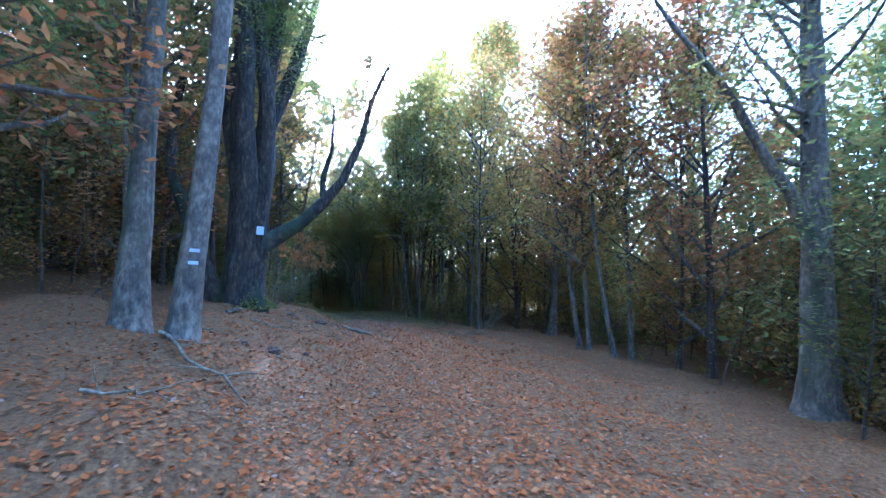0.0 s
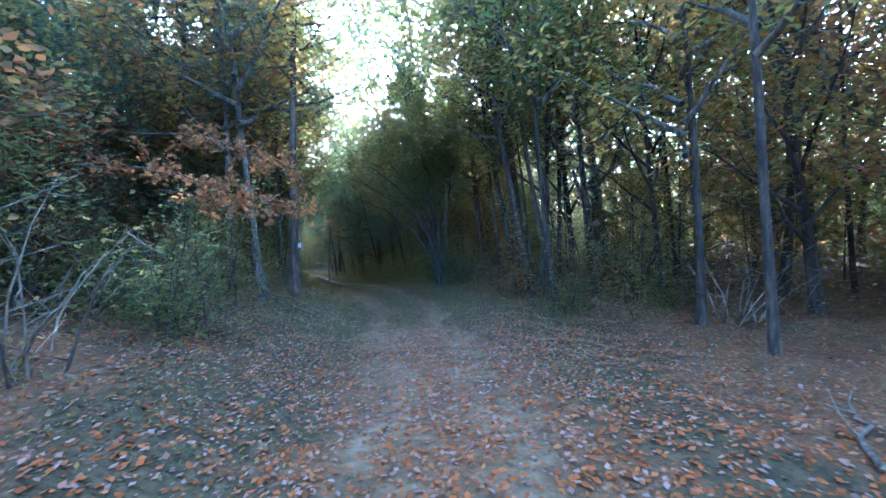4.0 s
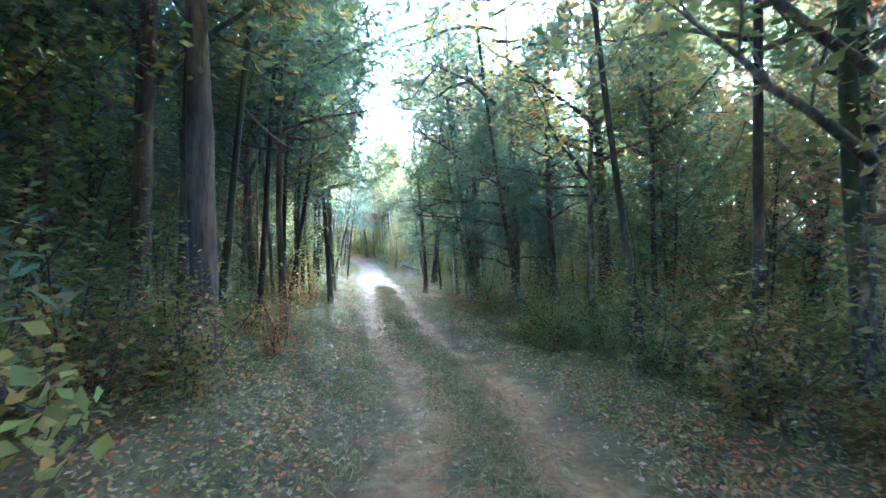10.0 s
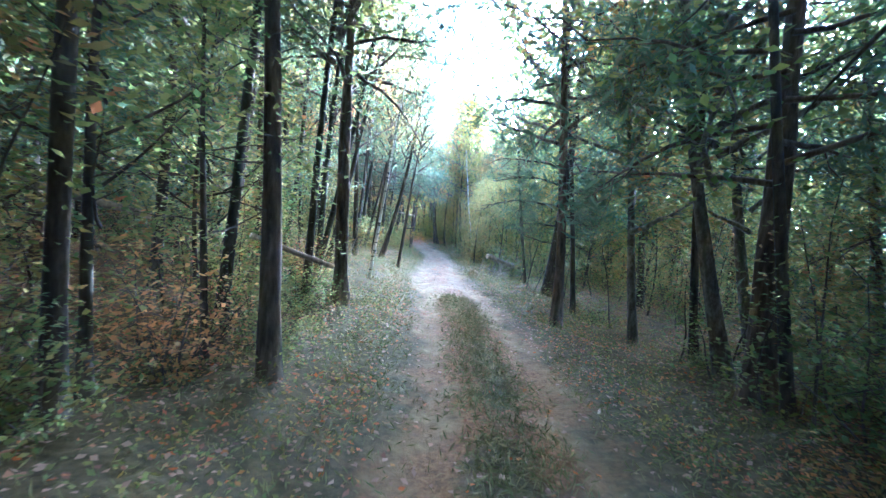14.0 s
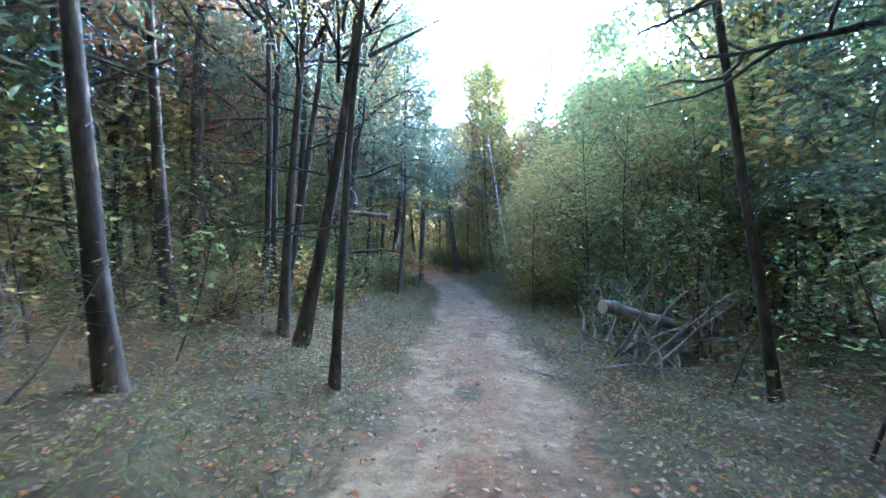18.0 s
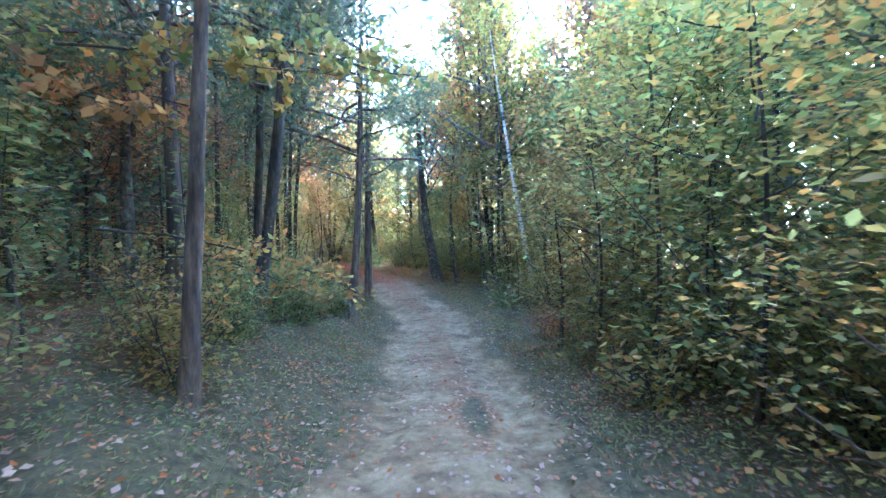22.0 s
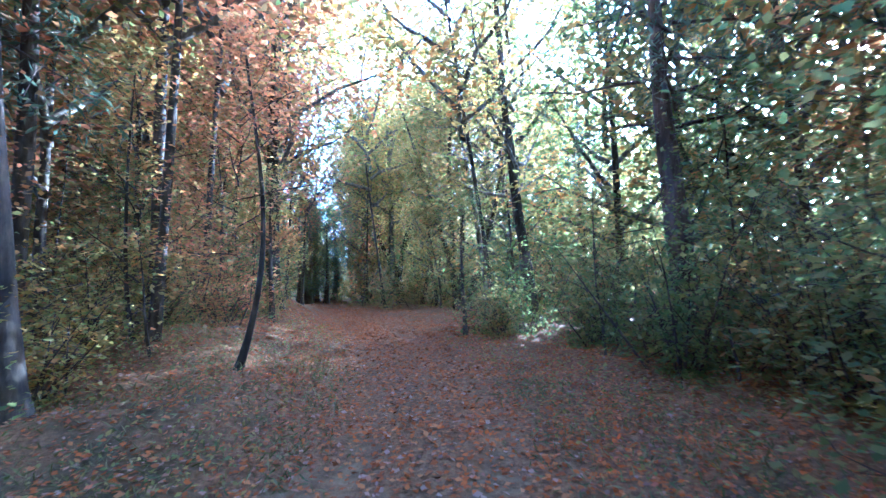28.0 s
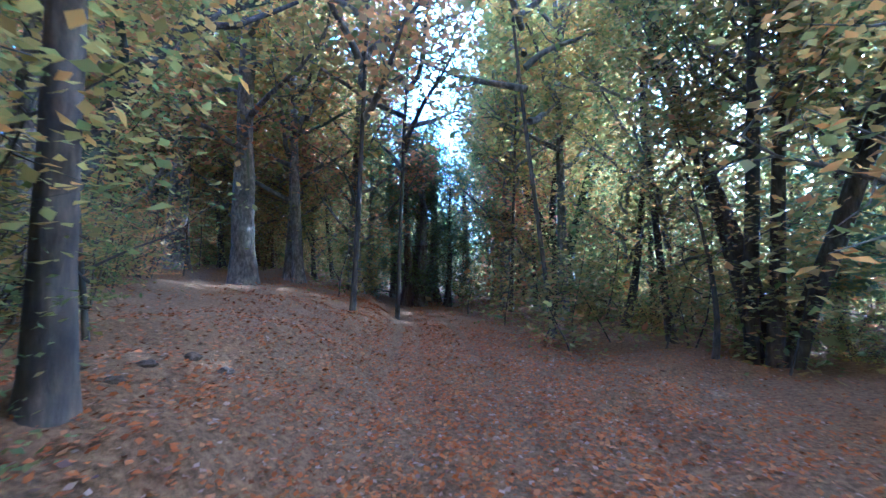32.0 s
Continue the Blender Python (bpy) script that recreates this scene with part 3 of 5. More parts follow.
def fill_woods(seed, y0, y1, side, near, deep, count, kinds, bark=None, tall=(0.9, 1.3)):
    """Trees of one stretch of the woods, behind the single trees; copies of a few first ones."""
    rng = np.random.default_rng(seed)
    stock, made = {}, 0
    for _ in range(count * 12):
        if made >= count:
            break
        y = rng.uniform(y0, y1)
        tx, _ = trail_at(y)
        d = near + deep * rng.random() ** 1.3
        x = float(tx + side * d)
        if min([9] + [math.hypot(x - a, y - b) for a, b in TAKEN]) < (1.5 if d < 14 else 2.0):
            continue
        kind = str(rng.choice(kinds))
        TAKEN.append((x, y))
        made += 1
        key = (kind, d < 7)
        stock.setdefault(key, [])
        if len(stock[key]) < 2:
            small = kind.startswith("sap")
            clear = rng.uniform(0.2, 0.8) if small else rng.uniform(4.2, 5.5) if d < 7 else rng.uniform(0.5, 2.4)
            ob = tree(NAMES.get(kind, "young_tree" if small else "beech_tree"), WORDS[kind], x, y, rng.uniform(0.04, 0.07) if small else rng.uniform(0.08, 0.16), KINDS[kind], tuple(rng.normal(0, 0.05, 2)), clear, rng.uniform(*tall), bark, seed=seed + made, bow=0.4)
            tagged(ob, group="woodland trees")
            stock[key].append(ob)
        else:
            q = rng.uniform(0.85, 1.15)
            ob = copy_thing(stock[key][made % 2], Matrix.Translation((x, y, float(land(x, y)))) @ Matrix.Rotation(rng.uniform(0, 6.28), 4, "Z"))
            ob.scale = (q, q, q * rng.uniform(0.9, 1.15))


def fill_undergrowth():
    rng = np.random.default_rng(19)
    for k in range(210):
        y = rng.uniform(2, 150)
        tx, _ = trail_at(y)
        side = rng.choice((-1, 1))
        if y < 24:
            d, colour, size = rng.uniform(9, 18), rng.choice(("green", "olive", "gold", "rust")), rng.uniform(0.8, 1.5)
        elif y < 102:
            d, colour, size = 2.9 + 8 * rng.random() ** 1.4, rng.choice(("green", "olive", "low", "green", "bare", "rust")), rng.uniform(0.6, 1.35)
        elif y < 115:
            d, colour, size = rng.uniform(4.6, 11), rng.choice(("olive", "green", "rust", "gold")), rng.uniform(0.7, 1.3)
        else:
            d, colour, size = rng.uniform(8, 18), rng.choice(("olive", "green", "rust", "gold")), rng.uniform(0.9, 1.5)
        if size > 0.9:
            d += 0.6
        bush(float(tx + side * d), y, str(colour), size, k, rng.uniform(0.8, 1.4))


def thicket(name, label, foliage, seed, count, y0, y1, near, wide, high, leaf=0.1):
    """Young growth that stands too close to tell its stems apart."""
    rng = np.random.default_rng(seed)
    v, f, spots = [], [], []
    for _ in range(count):
        y = rng.uniform(y0, y1)
        tx, _ = trail_at(y)
        x = float(tx + rng.choice((-1, 1)) * (near + wide * rng.random() ** 1.3))
        z, h = float(land(x, y)), high * rng.uniform(0.35, 1.2)
        pts = bent(rng, (x, y, z - 0.1), (rng.normal() * 0.25, rng.normal() * 0.25, 1), h, 5, 0.1)
        tube(v, f, pts, (0.025, 0.02, 0.016, 0.012, 0.008, 0.004), 4)
        n = int(130 * h)
        q = rng.uniform(0.4, 5, n)
        lo = np.floor(q).astype(int).clip(0, 4)
        arr = np.array(pts)
        c = arr[lo] + (arr[lo + 1] - arr[lo]) * (q - lo)[:, None]
        w = (0.35 + 0.16 * h) * (1.1 - q / 6.5)
        a = rng.integers(0, 9, n) * 0.7 + lo * 1.1 + rng.normal(size=n) * 0.2
        rr = w * np.sqrt(rng.random(n)) * 1.35
        spots.append(c + np.stack([np.cos(a) * rr, np.sin(a) * rr, rng.normal(size=n) * 0.10 - 0.05 * rr], 1))
    ob = tagged(new(name), label, "undergrowth", kind="stuff")
    tagged(part("stem", mesh_of("thicket_stem", v, f, BARK_DARK), ob), kind="stuff")
    tagged(part("foliage", quads("thicket_foliage", leaves(rng, np.concatenate(spots), leaf, 0.8, 0.6), foliage), ob), kind="stuff")


def ground_plants(name, label, foliage, seed, count, y0, y1, near, wide, high, leaf, flat, slim=0.55):
    """Leaves of brambles, seedlings and grass close to the ground."""
    rng = np.random.default_rng(seed)
    m = count // 22
    y = rng.uniform(y0, y1, m)
    tx, _ = trail_at(y)
    x = tx + rng.choice((-1, 1), m) * (near + wide * rng.random(m) ** 1.5)
    x, y = np.repeat(x, 22), np.repeat(y, 22)
    x, y = x + rng.normal(size=len(x)) * 0.22, y + rng.normal(size=len(y)) * 0.22
    c = np.stack([x, y, land(x, y) + 0.02 + high * rng.random(len(x)) ** 1.6], 1)
    tagged(new(name, quads(name, leaves(rng, c, leaf, flat, slim), foliage)), label, "undergrowth", kind="stuff")


def far_woods(name, label, bark, foliage, seed, count, lo, hi, fat):
    """Woods too far off to tell the trees apart."""
    rng = np.random.default_rng(seed)
    v, f, spots = [], [], []
    for _ in range(count):
        y = rng.uniform(-45, 210)
        tx, _ = trail_at(y)
        d = rng.uniform(17, 62) * rng.choice((-1, 1))
        if y > 165 or y < -12:
            d = rng.uniform(-60, 60)
        x = float(tx + d)
        if y < -8 and rng.random() < 0.7:
            continue
        z, h, r = float(land(x, y)), rng.uniform(11, 18), rng.uniform(0.08, 0.2)
        if 0 < y < 42 and 0 < d < 40:
            h *= 0.66
        lx, ly = rng.normal(0, 0.05, 2)
        tube(v, f, [(x + lx * q, y + ly * q, z - 0.3 + q) for q in (0, h * 0.35, h * 0.7, h)], (r * 1.2, r * 0.9, r * 0.5, 0.03), 6)
        n = 1000
        q = lo + (hi - lo) * rng.random(n) ** 1.35
        w = 2.6 * np.sin(np.pi * np.clip((q - lo * 0.6) / (1.08 - lo * 0.6), 0, 1)) ** 0.7
        a, rr = rng.uniform(0, 6.28, n), w * np.sqrt(rng.random(n))
        spots.append(np.stack([x + lx * q * h + rr * np.cos(a), y + ly * q * h + rr * np.sin(a), z + q * h], 1))
    ob = tagged(new(name), label, "woodland", kind="stuff")
    tagged(part("trunk", mesh_of("far_trunk", v, f, bark), ob), kind="stuff")
    tagged(part("crown", quads("far_crown", leaves(rng, np.concatenate(spots), fat, 0.4, 0.7), foliage), ob), kind="stuff")


def limb(ob, pts, r0, r1, bark, name="limb", sides=9):
    """A single limb as a part of its tree."""
    v, f = [], []
    n = len(pts) - 1
    tube(v, f, pts, [r0 + (r1 - r0) * i / n for i in range(n + 1)], sides)
    v = [q + Vector(noise.noise_vector(q * 2.1)) * r0 * 0.15 for q in v]
    return part(name, mesh_of(name, v, f, bark), ob)


def spread(ob, kind, at, size, turn=0.0, which=0):
    """Twigs and leaves of a kind's crown on a limb's end."""
    branch, leaf = kind.shapes[which % len(kind.shapes)]
    for nm, me in (("branchwork", branch), ("crown", leaf)):
        o = part(nm, me, ob)
        o.matrix_local = Matrix.Translation(at) @ Matrix.Rotation(turn, 4, "Z") @ Matrix.Diagonal((size, size, size, 1))
        if nm == "branchwork":
            tagged(o, kind="stuff")


def standing(name, label, x, y, category="tree"):
    TAKEN.append((x, y))
    ob = tagged(new(name), label=label, category=category)
    ob.location = (x, y, float(land(x, y)))
    return ob


def stems(name, label, x, y, ways, r, kind, bark, size=0.6, seed=1, tall=7.0, wander=0.08):
    """A tree of several stems from one stool; ways are the stems' leans."""
    rng = np.random.default_rng(seed)
    ob = standing(name, label, x, y)
    for k, (lx, ly) in enumerate(ways):
        a = k * 2.4
        start = (0.9 * r * math.cos(a), 0.9 * r * math.sin(a), -0.2)
        pts = bent(rng, start, (lx, ly, 1), tall * rng.uniform(0.85, 1.15), 9, wander, 0.0)
        limb(ob, pts, r * rng.uniform(0.42, 0.6), r * 0.1, bark, "stem")
        spread(ob, kind, pts[3], size, a, k)
        if k % 2:
            spread(ob, kind, pts[6], size * 0.8, a + 2, k + 1)
    return ob


def dead_branches(ob, rng, low, high, count, length, r, lean=(0, 0), bark=None):
    """Bare dead side branches along a pine's trunk."""
    for k in range(count):
        z = low + (high - low) * (k + rng.random()) / count
        a = rng.uniform(0, 6.28)
        pts = bent(rng, (lean[0] * z, lean[1] * z, z), (math.cos(a), math.sin(a), rng.uniform(-0.25, 0.35)), length * rng.uniform(0.4, 1.1), 6, 0.12)
        limb(ob, pts, r, r * 0.2, bark or BARK_DARK, "dead_branch", 5)


def log(name, label, a, b, r0, r1, bark, cut=None, group=""):
    """A felled or fallen trunk from a to b, heights over the ground, with its cut ends."""
    ob = tagged(new(name), label=label, category="log", group=group)
    a, b = Vector(a), Vector(b)
    for q in (a, b):
        q.z += float(land(q.x, q.y))
    ob.location = a
    rng = np.random.default_rng(int(abs(a.x * 77 + a.y * 13)))
    n = 9
    pts = [(b - a) * (i / n) + Vector(rng.normal(size=3)) * r0 * (0.12 if 0 < i < n else 0) for i in range(n + 1)]
    v, f = [], []
    tube(v, f, pts, [(r0 + (r1 - r0) * i / n) * rng.uniform(0.94, 1.06) for i in range(n + 1)], 12)
    stem = part("trunk", mesh_of("log_trunk", v, f[:-2], bark), ob)
    for p, q, r in ((pts[0], pts[1], r0), (pts[-1], pts[-2], r1)):
        v, f = [], []
        tube(v, f, [p, p + (p - q).normalized() * 0.012], (r * 0.97, r * 0.9), 12)
        part("cut_end", mesh_of("cut_end", v, f, cut or DEADWOOD, False), stem)
    return ob


def mark(name, label, x, y, z, facing, w, h, mat):
    """A small flat mark or plate on a trunk."""
    ob = tagged(new(name), label=label, category="trail mark")
    bm = bmesh.new()
    bmesh.ops.create_cube(bm, size=1.0)
    bmesh.ops.scale(bm, vec=(w, 0.012, h), verts=bm.verts)
    bmesh.ops.bevel(bm, geom=bm.edges[:], offset=0.004, segments=2, affect="EDGES")
    me = bpy.data.meshes.new(name)
    bm.to_mesh(me)
    bm.free()
    me.materials.append(mat)
    part("plate", me, ob)
    ob.location, ob.rotation_euler[2] = (x, y, z), radians(facing)
    return ob




# ---- single trees and things along the track ----
def right_beech():
    x, y = RIGHT_BEECH
    ob = standing("beech_tree", "thick grey beech with mossy patches and a forked limb", x, y)
    rng = np.random.default_rng(4)
    me, tip = trunk_mesh(rng, 0.34, 13.0, (-0.03, 0.02), BARK_BEECH, 0.2, 1.7, 0.4, 18)
    part("trunk", me, ob)
    limb(ob, bent(rng, (-0.1, 0, 3.2), (-0.55, 0.35, 1.0), 6.5, 9, 0.1, 0.02), 0.15, 0.03, BARK_BEECH)
    limb(ob, bent(rng, (0.1, 0, 5.0), (0.5, 0.2, 1.0), 5.0, 8, 0.1, 0.02), 0.12, 0.03, BARK_BEECH)
    spread(ob, BEECH, (-0.3, 0.2, 5.0), 0.9, 0.7, 1)
    spread(ob, BEECH_GREEN, (-0.3, 0.2, 8.0), 0.8, 2.7, 0)


def old_pollard(x, y, label, r, ways, kind, seed, tall=5.0, hollow=2.2):
    """A squat, ribbed old trunk that divides into heavy limbs; ribs run down from the limbs to the roots."""
    rng = np.random.default_rng(seed)
    ob = standing("old_beech_tree", label, x, y)
    v, f = [], []
    n, sides = 14, 24
    pts = [(0.05 * math.sin(i), 0.04 * math.cos(1.7 * i), -0.4 + (hollow + 0.9) * i / n) for i in range(n + 1)]
    radii = [r * (0.88 + 0.5 * math.exp(-max(p[2], 0) / 0.5)) * (1.0 - 0.4 * max(0, p[2] / hollow - 0.55)) for p in pts]
    tube(v, f, pts, radii, sides)
    out = []
    for k, p in enumerate(v):
        a = math.atan2(p.y, p.x)
        rib = 1 + 0.12 * math.sin(5 * a + 1.3 * p.z) + 0.08 * math.sin(9 * a - 0.8 * p.z) + 0.12 * noise.noise(p * 1.9)
        out.append(Vector((p.x * rib, p.y * rib, p.z)))
    part("trunk", mesh_of("trunk", out, f, BARK_OLD), ob)
    for k, (lx, ly, thick) in enumerate(ways):
        q = math.hypot(lx, ly) + 1e-6
        ux, uy, rr = lx / q, ly / q, r * thick
        low = [Vector((ux * r * s, uy * r * s, z)) for s, z in ((0.7, -0.7), (0.68, 0.3), (0.62, hollow * 0.45), (0.55, hollow * 0.8))]
        up = bent(rng, (ux * r * 0.6, uy * r * 0.6, hollow * 1.05), (lx, ly, 1.0), tall * rng.uniform(0.9, 1.2), 11, 0.075, 0.03)
        line = low + up
        vv, ff = [], []
        wide = [1.15, 0.95, 0.9, 0.95] + [1 - 0.75 * (i / 11) for i in range(12)]
        tube(vv, ff, line, [max(rr * w * rng.uniform(0.93, 1.07), 0.02) for w in wide], 12)
        vv = [p + Vector(noise.noise_vector(p * 2.1)) * rr * 0.22 for p in vv]
        part("limb", mesh_of("limb", vv, ff, BARK_OLD), ob)
        spread(ob, kind, up[5], 0.7, 1.1 * k, k)
        if k < 2:
            spread(ob, kind, up[3], 0.45, 1.1 * k + 1, k + 2)
        spread(ob, kind, up[9], 0.7, 1.1 * k + 2, k + 1)
    return ob


def arching_tree(x, y):
    """Thin dark stems from one stool that rise and bow over the track."""
    rng = np.random.default_rng(36)
    ob = standing("multi_stem_tree", "dark multi-stemmed tree arching over the track with green leaves", x, y)
    for k, (reach, high, back) in enumerate(((3.6, 4.6, 0.6), (2.7, 4.9, -0.4), (1.9, 5.3, 0.9), (1.1, 5.6, -0.8), (0.3, 5.6, 0.5), (-0.7, 5.2, -0.3), (3.0, 3.9, 1.4), (-1.5, 4.6, 0.8))):
        a = k * 2.4
        line = [Vector((0.16 * math.cos(a) - reach * q**1.9, 0.16 * math.sin(a) + back * q, -0.2 + (high + 0.2) * (1.45 * q - 0.45 * q * q))) for q in np.linspace(0, 1, 9)]
        line = [p + Vector(rng.normal(size=3)) * 0.05 if i else p for i, p in enumerate(line)]
        stem = limb(ob, line, rng.uniform(0.04, 0.065), 0.012, BARK_OLD, "stem", 7)
        for j in (4, 5, 6, 7):
            limb(stem, bent(rng, line[j], Vector((rng.normal() - 0.5, rng.normal(), 0.5)), 1.3, 5, 0.16), 0.02, 0.004, BARK_DARK, "branch", 4)
        spread(ob, SAPLING_GREEN, line[4], 0.5, a, k)
        spread(ob, SAPLING, line[6], 0.5, a + 1, k)
        spread(ob, SAPLING_GREEN, line[8], 0.4, a + 2, k + 1)
        spread(ob, SAPLING, line[7], 0.55, a + 3, k)
        spread(ob, SAPLING_GREEN, line[5], 0.55, a + 4, k + 1)
    return ob


def long_limbs(ob, rng, lean, rows, foliage=None):
    """Long crooked side limbs of a big pine: height, turn in degrees, length, thickness; with needles at the ends."""
    for k, (z, turn, length, r) in enumerate(rows):
        a = radians(turn)
        pts = bent(rng, (lean[0] * z, lean[1] * z, z), (math.cos(a), math.sin(a), 0.12), length, 9, 0.10, -0.01)
        bough = limb(ob, pts, r, r * 0.2, BARK_DARK, "limb", 7)
        for j in (3, 4, 5, 6, 7, 8):
            limb(bough, bent(rng, pts[j], (pts[j] - pts[j - 1]).normalized() + Vector(rng.normal(size=3)) * 0.8, length * 0.3, 5, 0.16), r * 0.35, 0.004, BARK_DARK, "branch", 4)
        if foliage and k % 2 == 0:
            spread(ob, foliage, pts[6], 0.24, a, k)
            spread(ob, foliage, pts[8], 0.3, a + 2, k + 1)


def pole(x, y, r, lean):
    """A bare dead stem."""
    ob = standing("dead_tree", "thin pale dead tree stem without leaves", x, y)
    rng = np.random.default_rng(int(x * 10 + y))
    me, _ = trunk_mesh(rng, r * 0.7, 9.0, lean, DEADWOOD, 0.2, 1.2, 0.4, 8)
    part("trunk", me, ob)
    dead_branches(ob, rng, 2.0, 7.0, 7, 1.2, r * 0.4, lean, DEADWOOD)


def brushwood(x, y, label, seed, count, high, r=0.025, bark=None):
    """A tangle of bare fallen boughs."""
    rng = np.random.default_rng(seed)
    ob = tagged(new("brushwood"), label=label, category="branches")
    ob.location = (x, y, float(land(x, y)))
    for k in range(count):
        a = rng.uniform(0, 6.28)
        pts = bent(rng, (rng.normal() * 0.7, rng.normal() * 0.7, rng.uniform(0, 0.3)), (math.cos(a), math.sin(a), rng.uniform(0.0, 1.3)), high * rng.uniform(0.5, 1.3), 7, 0.2)
        bough = limb(ob, pts, r * rng.uniform(0.5, 1.2), 0.004, bark or DEADWOOD, "bough", 5)
        for j in (2, 3, 4, 5):
            limb(bough, bent(rng, pts[j], Vector(rng.normal(size=3)), high * 0.3, 4, 0.2), r * 0.4, 0.003, bark or DEADWOOD, "twig", 4)


def spray(x, y, z, way, length, colour, seed, count=90, size=0.10, label="low branch with large yellow autumn leaves"):
    """A leafy branch that hangs into the track."""
    rng = np.random.default_rng(seed)
    ob = tagged(new("leafy_branch"), label=label, category="branch")
    ob.location = (x, y, z)
    pts = bent(rng, (0, 0, 0), way, length, 8, 0.10, -0.04)
    bough = limb(ob, pts, 0.018, 0.004, BARK_DARK, "bough", 5)
    spots = []
    for j in range(2, 9):
        for _ in range(3):
            tw = bent(rng, pts[j], Vector(rng.normal(size=3)) * Vector((1, 1, 0.4)), 0.45, 3, 0.2)
            limb(bough, tw, 0.006, 0.002, BARK_DARK, "twig", 3)
            spots += [tw[1], tw[2], tw[3]]
    spots = np.array(spots)
    c = spots[rng.integers(0, len(spots), count)] + rng.normal(size=(count, 3)) * 0.06
    part("foliage", quads("spray_leaves", leaves(rng, c, size * 1.25, 0.15, 0.7), colour), ob)


grow("beech", -12.31, 15.73, 0.25, lean=(-0.03, 0.03), clear=6)
grow("beech", -11.75, 14.64, 0.20, lean=(0.02, -0.01), clear=6)
RIGHT_BEECH = (-1.18, 9.41)
grow("gold", 1.92, 15.01, 0.10, lean=(-0.08, 0.05), clear=2.8, size=0.9)
grow("rust", 5.53, 21.15, 0.22, lean=(-0.02, 0.01), clear=2, size=0.8)
grow("green", 12.86, 16.63, 0.48, lean=(-0.10, 0.07), clear=4)
grow("beech", 9.63, 33.89, 0.39, lean=(-0.07, 0.04), clear=3, size=0.8)
grow("rust", 2.15, 17.08, 0.11, lean=(-0.11, 0.07), clear=3)
grow("gold", 1.59, 16.43, 0.09, lean=(-0.08, 0.05), clear=3)
grow("rust", 0.98, 15.04, 0.09, lean=(-0.11, 0.07), clear=4)
grow("beech", -12.00, 20.54, 0.10, lean=(-0.07, 0.05), clear=5)
dead_branches(grow("pine", -3.66, 32.6, 0.15, lean=(0.08, -0.03), clear=5), np.random.default_rng(33), 1.5, 5.0, 9, 0.9, 0.012, (0.08, -0.03))
dead_branches(grow("pine", -6.61, 34.19, 0.18, lean=(0.10, -0.04), clear=4), np.random.default_rng(34), 1.5, 5.0, 9, 0.9, 0.012, (0.10, -0.04))
ARCH = (2.41, 35.36)
grow("beech", 3.00, 28.87, 0.09, lean=(-0.03, 0.01), clear=5, bark=BARK_DARK)
grow("beech", 3.42, 29.42, 0.09, lean=(-0.11, 0.04), clear=5, bark=BARK_DARK)
grow("beech", 3.57, 30.68, 0.13, lean=(-0.14, 0.04), clear=5, bark=BARK_DARK)
grow("green", 4.36, 32.64, 0.14, lean=(-0.12, 0.04), clear=4, bark=BARK_DARK)
grow("green", 5.11, 29.56, 0.10, lean=(-0.04, 0.01), clear=4, bark=BARK_DARK)
grow("green", 5.52, 33.95, 0.20, lean=(-0.07, 0.02), clear=4, bark=BARK_DARK)
grow("beech", 4.44, 32.22, 0.07, lean=(-0.08, 0.02), clear=4, bark=BARK_DARK)
grow("saprust", -1.97, 35.24, 0.03, lean=(0.01, -0.00), clear=1.5, size=0.33)
grow("beech", -2.87, 40.26, 0.11, lean=(0.03, -0.00), clear=4.2, size=0.8, bark=BARK_DARK)
dead_branches(grow("pine", -2.2, 45.24, 0.2, lean=(-0.01, 0.00), clear=5), np.random.default_rng(45), 1.5, 5.0, 9, 0.9, 0.012, (-0.01, 0.00))
grow("sapgreen", 11.99, 51.23, 0.17, lean=(-0.08, 0.01), clear=1, size=1.1)
grow("green", 14.29, 50.92, 0.28, lean=(-0.05, 0.01), clear=3, size=0.8, bark=BARK_DARK)
dead_branches(grow("pine", -3.44, 46.30, 0.17, lean=(0.04, -0.01), clear=5), np.random.default_rng(46), 1.5, 5.0, 9, 0.9, 0.012, (0.04, -0.01))
grow("green", 8.69, 45.27, 0.18, lean=(-0.09, 0.02), clear=3)
pole(-2.78, 51.80, 0.06, lean=(-0.02, 0.00))
pole(-2.52, 52.01, 0.10, lean=(-0.05, 0.01))
dead_branches(grow("pine", 7.11, 51.29, 0.23, lean=(-0.10, 0.02), clear=3.5), np.random.default_rng(51), 1.5, 5.0, 9, 0.9, 0.012, (-0.10, 0.02))
dead_branches(grow("pine", -1.90, 50.24, 0.10, lean=(0.00, -0.00), clear=4.2), np.random.default_rng(50), 1.5, 5.0, 9, 0.9, 0.012, (0.00, -0.00))
dead_branches(grow("pine", -8.89, 58.44, 0.22, lean=(-0.04, 0.00), clear=4), np.random.default_rng(58), 1.5, 5.0, 9, 0.9, 0.012, (-0.04, 0.00))
dead_branches(grow("pine", 8.25, 57.37, 0.16, lean=(-0.20, 0.01), clear=2.5), np.random.default_rng(57), 1.2, 6.0, 16, 1.9, 0.026, (-0.20, 0.01))
grow("beech", 11.47, 56.01, 0.17, lean=(-0.10, 0.01), clear=4)
grow("sapgreen", -2.65, 57.07, 0.06, lean=(0.02, -0.00), clear=1.2, size=1.11345)
grow("sapgreen", -7.53, 59.35, 0.10, lean=(0.01, -0.00), clear=1.2, size=1.5)
grow("beech", 8.67, 63.56, 0.18, lean=(-0.19, 0.01), clear=3)
